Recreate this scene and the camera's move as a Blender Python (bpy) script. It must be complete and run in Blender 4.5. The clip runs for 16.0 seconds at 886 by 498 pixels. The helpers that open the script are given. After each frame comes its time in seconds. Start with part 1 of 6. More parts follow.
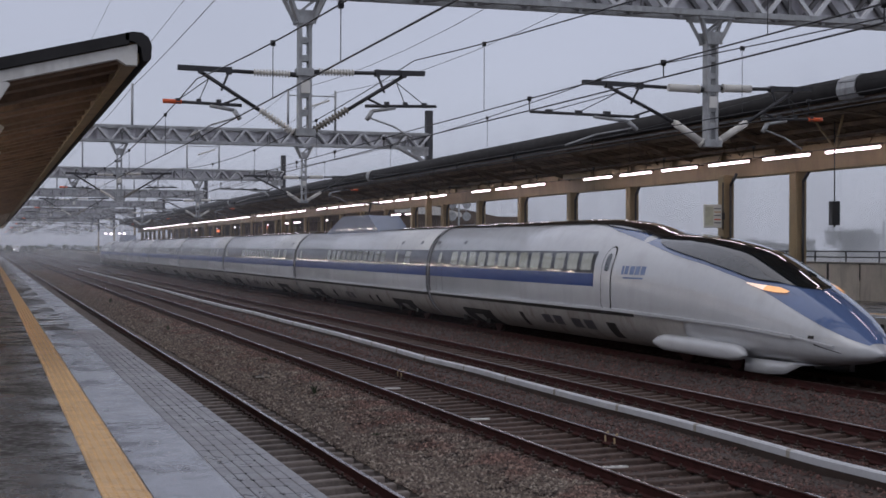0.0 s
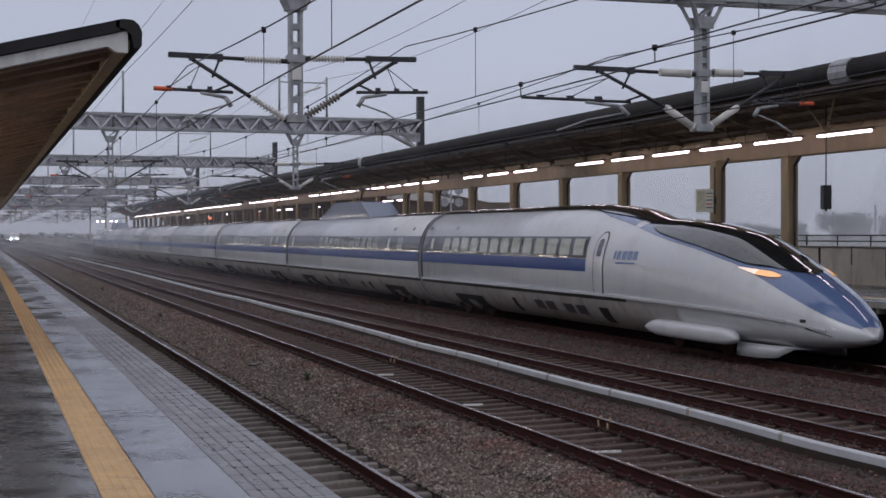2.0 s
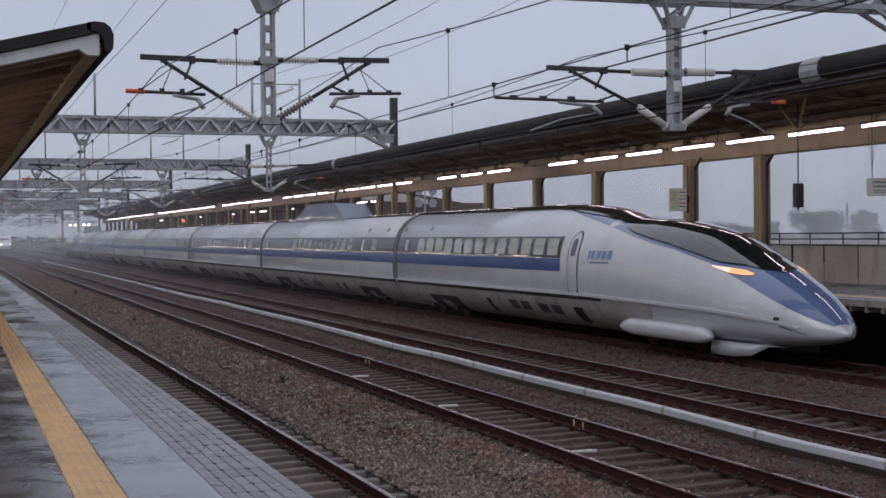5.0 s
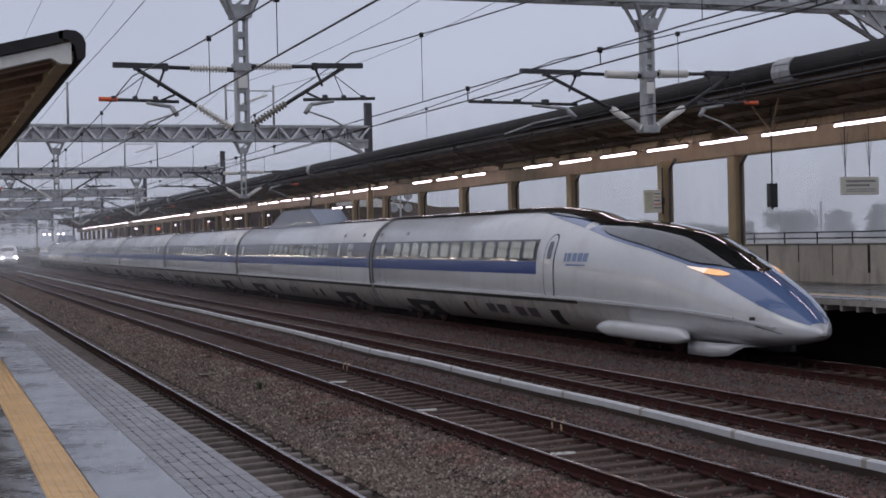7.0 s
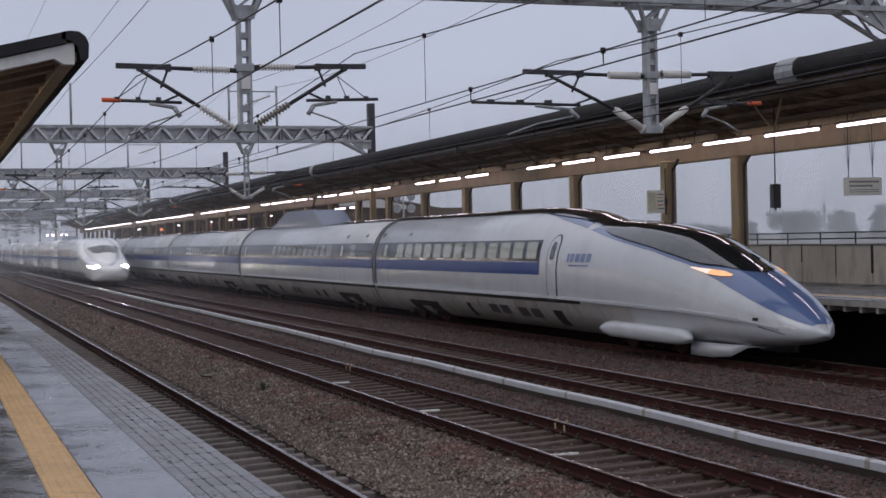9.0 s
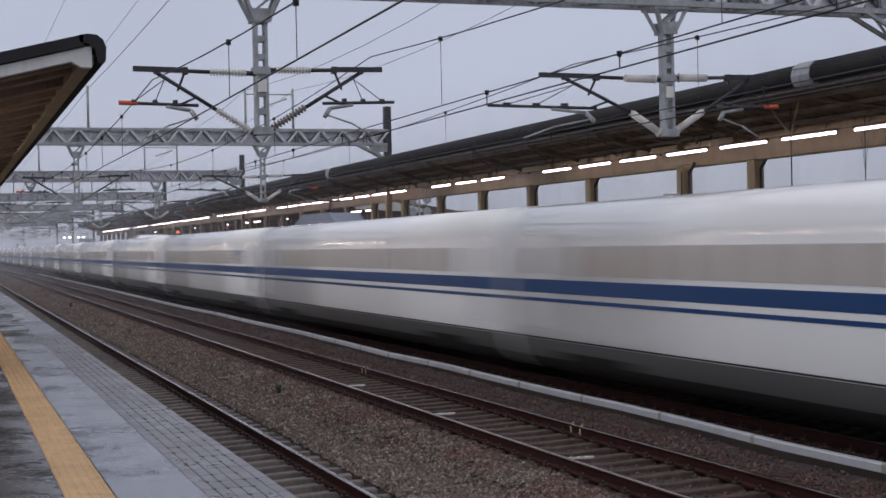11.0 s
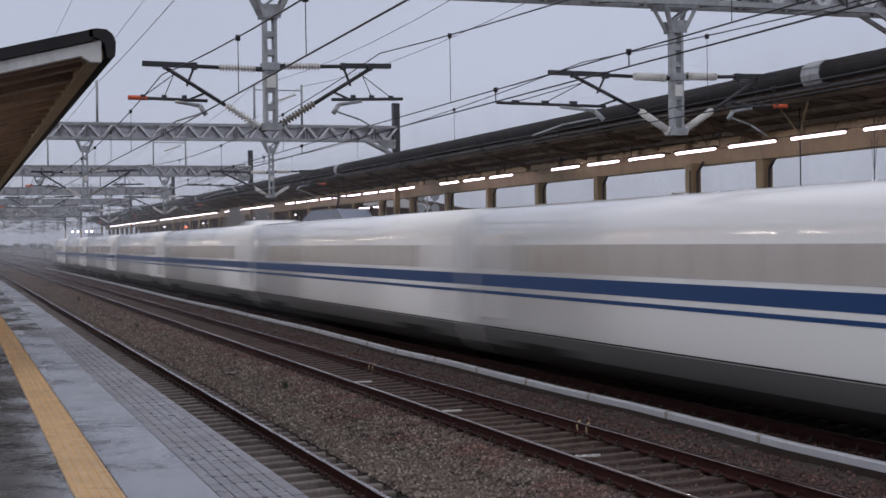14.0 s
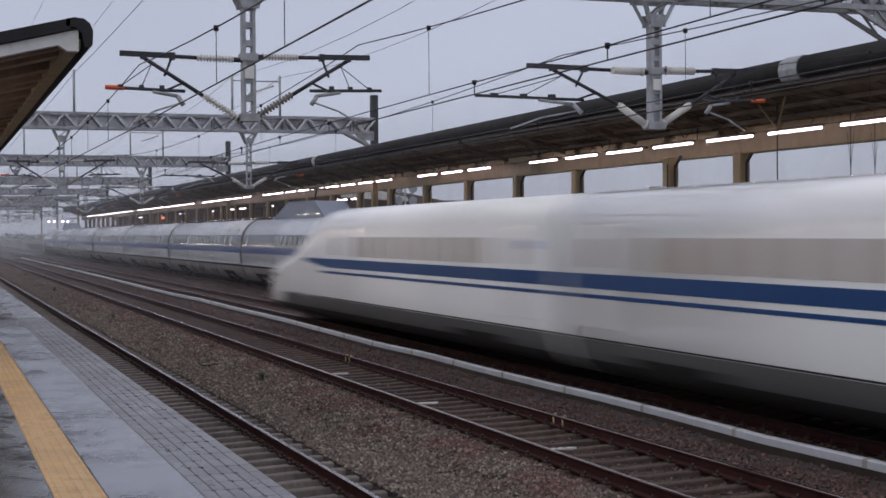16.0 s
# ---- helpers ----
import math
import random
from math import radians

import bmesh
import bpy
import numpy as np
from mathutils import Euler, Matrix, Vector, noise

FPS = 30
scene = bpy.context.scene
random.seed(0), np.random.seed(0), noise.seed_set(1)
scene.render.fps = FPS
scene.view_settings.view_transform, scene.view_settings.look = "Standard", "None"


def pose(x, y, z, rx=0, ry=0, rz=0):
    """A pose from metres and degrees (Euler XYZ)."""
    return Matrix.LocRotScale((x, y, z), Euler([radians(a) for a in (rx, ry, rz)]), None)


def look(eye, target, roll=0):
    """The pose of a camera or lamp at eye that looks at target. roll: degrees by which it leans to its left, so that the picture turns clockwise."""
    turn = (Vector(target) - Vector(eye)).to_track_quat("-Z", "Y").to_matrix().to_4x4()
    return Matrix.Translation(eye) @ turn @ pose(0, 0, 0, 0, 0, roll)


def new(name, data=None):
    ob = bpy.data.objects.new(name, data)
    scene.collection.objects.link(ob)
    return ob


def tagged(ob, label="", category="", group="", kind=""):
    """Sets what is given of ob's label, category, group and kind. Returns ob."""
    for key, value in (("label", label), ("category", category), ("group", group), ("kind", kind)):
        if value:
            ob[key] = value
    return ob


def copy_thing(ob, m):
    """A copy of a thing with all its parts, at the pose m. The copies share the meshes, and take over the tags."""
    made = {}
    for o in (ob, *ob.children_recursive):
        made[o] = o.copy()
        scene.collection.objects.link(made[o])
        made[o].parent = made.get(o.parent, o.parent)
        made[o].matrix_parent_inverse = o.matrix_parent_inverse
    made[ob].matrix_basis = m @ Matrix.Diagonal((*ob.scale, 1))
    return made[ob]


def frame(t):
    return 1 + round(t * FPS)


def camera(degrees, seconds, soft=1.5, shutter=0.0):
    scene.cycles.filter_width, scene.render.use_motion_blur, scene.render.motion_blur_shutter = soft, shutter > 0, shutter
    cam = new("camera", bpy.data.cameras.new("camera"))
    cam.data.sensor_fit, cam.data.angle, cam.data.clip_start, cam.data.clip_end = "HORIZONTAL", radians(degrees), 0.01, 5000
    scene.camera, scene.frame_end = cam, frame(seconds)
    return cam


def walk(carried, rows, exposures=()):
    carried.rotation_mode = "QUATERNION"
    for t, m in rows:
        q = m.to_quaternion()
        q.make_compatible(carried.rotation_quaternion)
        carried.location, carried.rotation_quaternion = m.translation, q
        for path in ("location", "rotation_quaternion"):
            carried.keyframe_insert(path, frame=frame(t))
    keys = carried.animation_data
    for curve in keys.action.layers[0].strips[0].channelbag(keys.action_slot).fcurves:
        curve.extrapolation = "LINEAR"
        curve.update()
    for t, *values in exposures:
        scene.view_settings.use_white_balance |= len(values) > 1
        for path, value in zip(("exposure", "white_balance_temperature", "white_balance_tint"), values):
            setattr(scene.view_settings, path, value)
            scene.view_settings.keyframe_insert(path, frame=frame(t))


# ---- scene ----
# ---------------------------------------------------------------- camera
# x across the tracks, y along them, z up from the rail tops
EYE = Vector((0, 0, 2.846))


def aim(yaw, pitch, roll):
    y, p = radians(yaw), radians(pitch)
    return look(EYE, EYE + Vector((math.sin(y) * math.cos(p), math.cos(y) * math.cos(p), math.sin(p))), roll)


cam = camera(34.06, 16.0, 1.6, 0.9)
PATH = [
    (0, 17.471, -0.047, 0.191), (0.5, 17.693, -0.105, 0.032), (1, 17.672, -0.182, -0.138), (1.5, 17.570, -0.282, -0.113),
    (2, 17.777, -0.599, -0.123), (2.5, 18.019, -0.552, -0.387), (3, 18.247, -0.747, -0.405), (3.5, 18.113, -0.711, -0.406),
    (4, 18.387, -0.871, -0.496), (6.5, 19.273, -0.053, -0.872), (7, 19.742, -0.416, -1.320), (7.5, 19.764, -0.747, -1.375),
    (8, 19.701, -0.660, -1.345), (10.5, 19.313, -0.140, -1.306), (11, 18.999, -0.251, -1.228),
    (11.5, 18.916, -0.354, -1.083), (12, 18.829, -0.515, -1.005), (12.5, 18.764, -0.438, -0.930), (13, 18.804, -0.421, -0.956),
    (13.5, 18.801, -0.324, -0.901), (14, 18.692, -0.363, -0.795), (14.5, 18.833, -0.512, -0.855), (15, 19.065, -0.679, -0.651),
    (15.5, 19.342, -0.562, -0.466), (16, 19.579, -0.674, -0.425)]
walk(cam, [(t, aim(*a)) for t, *a in PATH], [(0, 0.03), (2, 0.03), (3.5, 0.03), (4, 0.07), (6.5, 0.09), (8.2, 0.07), (10.3, 0.08), (16, 0.09)])

# ---------------------------------------------------------------- light: overcast dusk
world = bpy.data.worlds.new("sky")
scene.world = world
world.use_nodes = True
nt = world.node_tree
nt.nodes.clear()
w_out = nt.nodes.new("ShaderNodeOutputWorld")
w_bg = nt.nodes.new("ShaderNodeBackground")
w_sky = nt.nodes.new("ShaderNodeTexSky")
w_sky.sky_type = "NISHITA"
w_sky.sun_disc = False
w_sky.sun_elevation = radians(45)
w_sky.sun_rotation = radians(200)
w_mix = nt.nodes.new("ShaderNodeMix")
w_mix.data_type = "RGBA"
w_mix.inputs["Factor"].default_value = 0.93
# overcast: the cloud is brighter overhead than at the horizon
w_sep = nt.nodes.new("ShaderNodeSeparateXYZ")
w_up = nt.nodes.new("ShaderNodeMapRange")
w_up.inputs["From Min"].default_value, w_up.inputs["From Max"].default_value = 0.2, 0.95
w_mul = nt.nodes.new("ShaderNodeMix")
w_mul.data_type = "RGBA"
w_mul.inputs["A"].default_value = (4.6, 4.86, 6.05, 1)
w_mul.inputs["B"].default_value = (7.85, 7.8, 8.6, 1)
w_tex = nt.nodes.new("ShaderNodeTexCoord")
nt.links.new(w_tex.outputs["Generated"], w_sep.inputs[0])
nt.links.new(w_sep.outputs["Z"], w_up.inputs["Value"])
nt.links.new(w_up.outputs[0], w_mul.inputs["Factor"])
w_cl = nt.nodes.new("ShaderNodeTexNoise")
w_cl.inputs["Scale"].default_value, w_cl.inputs["Detail"].default_value = 3.5, 4
nt.links.new(w_tex.outputs["Generated"], w_cl.inputs["Vector"])
w_cr = nt.nodes.new("ShaderNodeMapRange")
w_cr.inputs["From Min"].default_value, w_cr.inputs["From Max"].default_value = 0.3, 0.7
w_cr.inputs["To Min"].default_value, w_cr.inputs["To Max"].default_value = 0.955, 1.045
nt.links.new(w_cl.outputs["Fac"], w_cr.inputs["Value"])
w_sc = nt.nodes.new("ShaderNodeVectorMath")
w_sc.operation = "SCALE"
nt.links.new(w_mul.outputs["Result"], w_sc.inputs[0])
nt.links.new(w_cr.outputs[0], w_sc.inputs["Scale"])
nt.links.new(w_sc.outputs[0], w_mix.inputs["B"])
nt.links.new(w_sky.outputs[0], w_mix.inputs["A"])
nt.links.new(w_mix.outputs["Result"], w_bg.inputs["Color"])
w_bg.inputs["Strength"].default_value = 0.1
nt.links.new(w_bg.outputs[0], w_out.inputs[0])
sun = new("sun", bpy.data.lights.new("sun", "SUN"))
sun.data.energy, sun.data.angle, sun.data.color = 0.35, radians(40), (1, 0.97, 0.93)
sun.matrix_world = look((-40, -12, 42), (0, 0, 0))
scene.view_settings.exposure = 0.0


# ---------------------------------------------------------------- materials
def material(name, color, rough=0.7, metal=0.0, vary=0.25, scale=3.0, bump=0.0, bump_scale=40.0, second=None, stain=0.0,
             emit=None, power=0.0, spec=0.5, stretch=(1, 1, 1), coat=0.0, rnd=0.0, rough_vary=0.0, spec_dry=0.1, dirt=(0.08, 0.06, 0.05), laid=False):
    """A node material: base colour mottled at two scales, optional stains, bump and per-object change. laid: the pattern runs on from piece to piece."""
    m = bpy.data.materials.new(name)
    m.use_nodes = True
    t = m.node_tree
    N, L = t.nodes, t.links
    b = N["Principled BSDF"]
    b.inputs["Roughness"].default_value = rough
    b.inputs["Metallic"].default_value = metal
    b.inputs["Specular IOR Level"].default_value = spec
    b.inputs["Coat Weight"].default_value = coat
    b.inputs["Coat Roughness"].default_value = 0.02
    if emit:
        b.inputs["Emission Color"].default_value = (*emit, 1)
        b.inputs["Emission Strength"].default_value = power
    co = N.new("ShaderNodeTexCoord")
    mp = N.new("ShaderNodeMapping")
    mp.inputs["Scale"].default_value = stretch
    place = N.new("ShaderNodeNewGeometry").outputs["Position"] if laid else co.outputs["Object"]
    L.new(place, mp.inputs["Vector"])
    big = N.new("ShaderNodeTexNoise")
    big.inputs["Scale"].default_value = scale
    big.inputs["Detail"].default_value = 6
    big.inputs["Roughness"].default_value = 0.62
    fine = N.new("ShaderNodeTexNoise")
    fine.inputs["Scale"].default_value = scale * 11
    fine.inputs["Detail"].default_value = 3
    L.new(mp.outputs[0], big.inputs["Vector"])
    L.new(mp.outputs[0], fine.inputs["Vector"])
    add = N.new("ShaderNodeMath")
    add.operation = "MULTIPLY_ADD"
    add.inputs[1].default_value = 0.35
    L.new(fine.outputs["Fac"], add.inputs[0])
    L.new(big.outputs["Fac"], add.inputs[2])
    ramp = N.new("ShaderNodeMapRange")
    wet = rough_vary < 0  # a broken film of water: sharp-edged patches, dull where dry
    ramp.inputs["From Min"].default_value = 0.55 if wet else 0.45
    ramp.inputs["From Max"].default_value = 0.74 if wet else 0.9
    L.new(add.outputs[0], ramp.inputs["Value"])
    mix = N.new("ShaderNodeMix")
    mix.data_type = "RGBA"
    lo = second or tuple(c * (1 - vary) for c in color)
    hi = color if second else tuple(min(1, c * (1 + vary)) for c in color)
    mix.inputs["A"].default_value = (*lo, 1)
    mix.inputs["B"].default_value = (*hi, 1)
    L.new(ramp.outputs[0], mix.inputs["Factor"])
    col = mix.outputs["Result"]
    if stain:
        sn = N.new("ShaderNodeTexNoise")
        sn.inputs["Scale"].default_value = scale * 2.3
        sn.inputs["Detail"].default_value = 8
        sm = N.new("ShaderNodeMapping")
        sm.inputs["Scale"].default_value = (stretch[0], stretch[1], stretch[2] * 0.25)
        L.new(place, sm.inputs["Vector"])
        L.new(sm.outputs[0], sn.inputs["Vector"])
        sr = N.new("ShaderNodeMapRange")
        sr.inputs["From Min"].default_value = 0.52
        sr.inputs["From Max"].default_value = 0.72
        sr.inputs["To Max"].default_value = stain
        L.new(sn.outputs["Fac"], sr.inputs["Value"])
        m2 = N.new("ShaderNodeMix")
        m2.data_type = "RGBA"
        m2.inputs["B"].default_value = (*dirt, 1)
        L.new(col, m2.inputs["A"])
        L.new(sr.outputs[0], m2.inputs["Factor"])
        col = m2.outputs["Result"]
    if rnd:
        oi = N.new("ShaderNodeObjectInfo")
        hs = N.new("ShaderNodeHueSaturation")
        rr = N.new("ShaderNodeMapRange")
        rr.inputs["To Min"].default_value = 1 - rnd
        rr.inputs["To Max"].default_value = 1 + rnd
        L.new(oi.outputs["Random"], rr.inputs["Value"])
        L.new(rr.outputs[0], hs.inputs["Value"])
        L.new(col, hs.inputs["Color"])
        col = hs.outputs["Color"]
    L.new(col, b.inputs["Base Color"])
    if rough_vary:
        rv = N.new("ShaderNodeMapRange")
        rv.inputs["From Min"].default_value = 0.5
        rv.inputs["From Max"].default_value = 0.85
        rv.inputs["To Min"].default_value = max(0.02, rough - rough_vary)
        rv.inputs["To Max"].default_value = min(1, rough + rough_vary)
        L.new(add.outputs[0], rv.inputs["Value"])
        if wet:
            rv.inputs["From Min"].default_value, rv.inputs["From Max"].default_value = 0.55, 0.74
            sl = N.new("ShaderNodeMapRange")
            sl.inputs["From Min"].default_value, sl.inputs["From Max"].default_value = 0.55, 0.74
            sl.inputs["To Min"].default_value, sl.inputs["To Max"].default_value = spec_dry, spec
            L.new(add.outputs[0], sl.inputs["Value"])
            L.new(sl.outputs[0], b.inputs["Specular IOR Level"])
        L.new(rv.outputs[0], b.inputs["Roughness"])
    if bump:
        bn = N.new("ShaderNodeTexNoise")
        bn.inputs["Scale"].default_value = bump_scale
        bn.inputs["Detail"].default_value = 4
        L.new(mp.outputs[0], bn.inputs["Vector"])
        bp = N.new("ShaderNodeBump")
        bp.inputs["Strength"].default_value = bump
        bp.inputs["Distance"].default_value = 0.02
        L.new(bn.outputs["Fac"], bp.inputs["Height"])
        L.new(bp.outputs[0], b.inputs["Normal"])
    return m


def stone_material(name, tint, rust_from, rust_to):
    """Crushed stone: each island its own grey, brown or rusty tone."""
    m = material(name, (0.2, 0.17, 0.15), 0.7, scale=6)
    t = m.node_tree
    geo = t.nodes.new("ShaderNodeNewGeometry")
    cr = t.nodes.new("ShaderNodeValToRGB")
    e = cr.color_ramp.elements

    def tone(c):
        return (*[u * k for u, k in zip(c, tint)], 1)
    e[0].position, e[0].color = 0.0, tone((0.017, 0.011, 0.01))
    e[1].position, e[1].color = 1.0, tone((0.21, 0.18, 0.16))
    for pos, c in ((0.3, (0.055, 0.038, 0.033)), (0.55, (0.074, 0.056, 0.047)), (0.8, (0.102, 0.082, 0.07)), (0.93, (0.15, 0.125, 0.11))):
        q = e.new(pos)
        q.color = tone(c)
    t.links.new(geo.outputs["Random Per Island"], cr.inputs["Fac"])
    # rust dust from the rails lies in uneven patches
    co = t.nodes.new("ShaderNodeTexCoord")
    sx = t.nodes.new("ShaderNodeSeparateXYZ")
    t.links.new(co.outputs["Object"], sx.inputs[0])
    mr = t.nodes.new("ShaderNodeMapRange")
    mr.inputs["From Min"].default_value, mr.inputs["From Max"].default_value = rust_from, rust_to
    mr.inputs["To Min"].default_value, mr.inputs["To Max"].default_value = -0.12, 0.12
    t.links.new(sx.outputs["X"], mr.inputs["Value"])
    no = t.nodes.new("ShaderNodeTexNoise")
    no.inputs["Scale"].default_value, no.inputs["Detail"].default_value = 1.1, 5
    t.links.new(co.outputs["Object"], no.inputs["Vector"])
    ad = t.nodes.new("ShaderNodeMath")
    t.links.new(mr.outputs[0], ad.inputs[0])
    t.links.new(no.outputs["Fac"], ad.inputs[1])
    st = t.nodes.new("ShaderNodeMapRange")
    st.inputs["From Min"].default_value, st.inputs["From Max"].default_value = 0.47, 0.62
    t.links.new(ad.outputs[0], st.inputs["Value"])
    mx = t.nodes.new("ShaderNodeMix")
    mx.data_type, mx.blend_type = "RGBA", "MULTIPLY"
    mx.inputs["B"].default_value = (0.9, 0.62, 0.6, 1)
    t.links.new(cr.outputs["Color"], mx.inputs["A"])
    t.links.new(st.outputs[0], mx.inputs["Factor"])
    t.links.new(mx.outputs["Result"], t.nodes["Principled BSDF"].inputs["Base Color"])
    return m


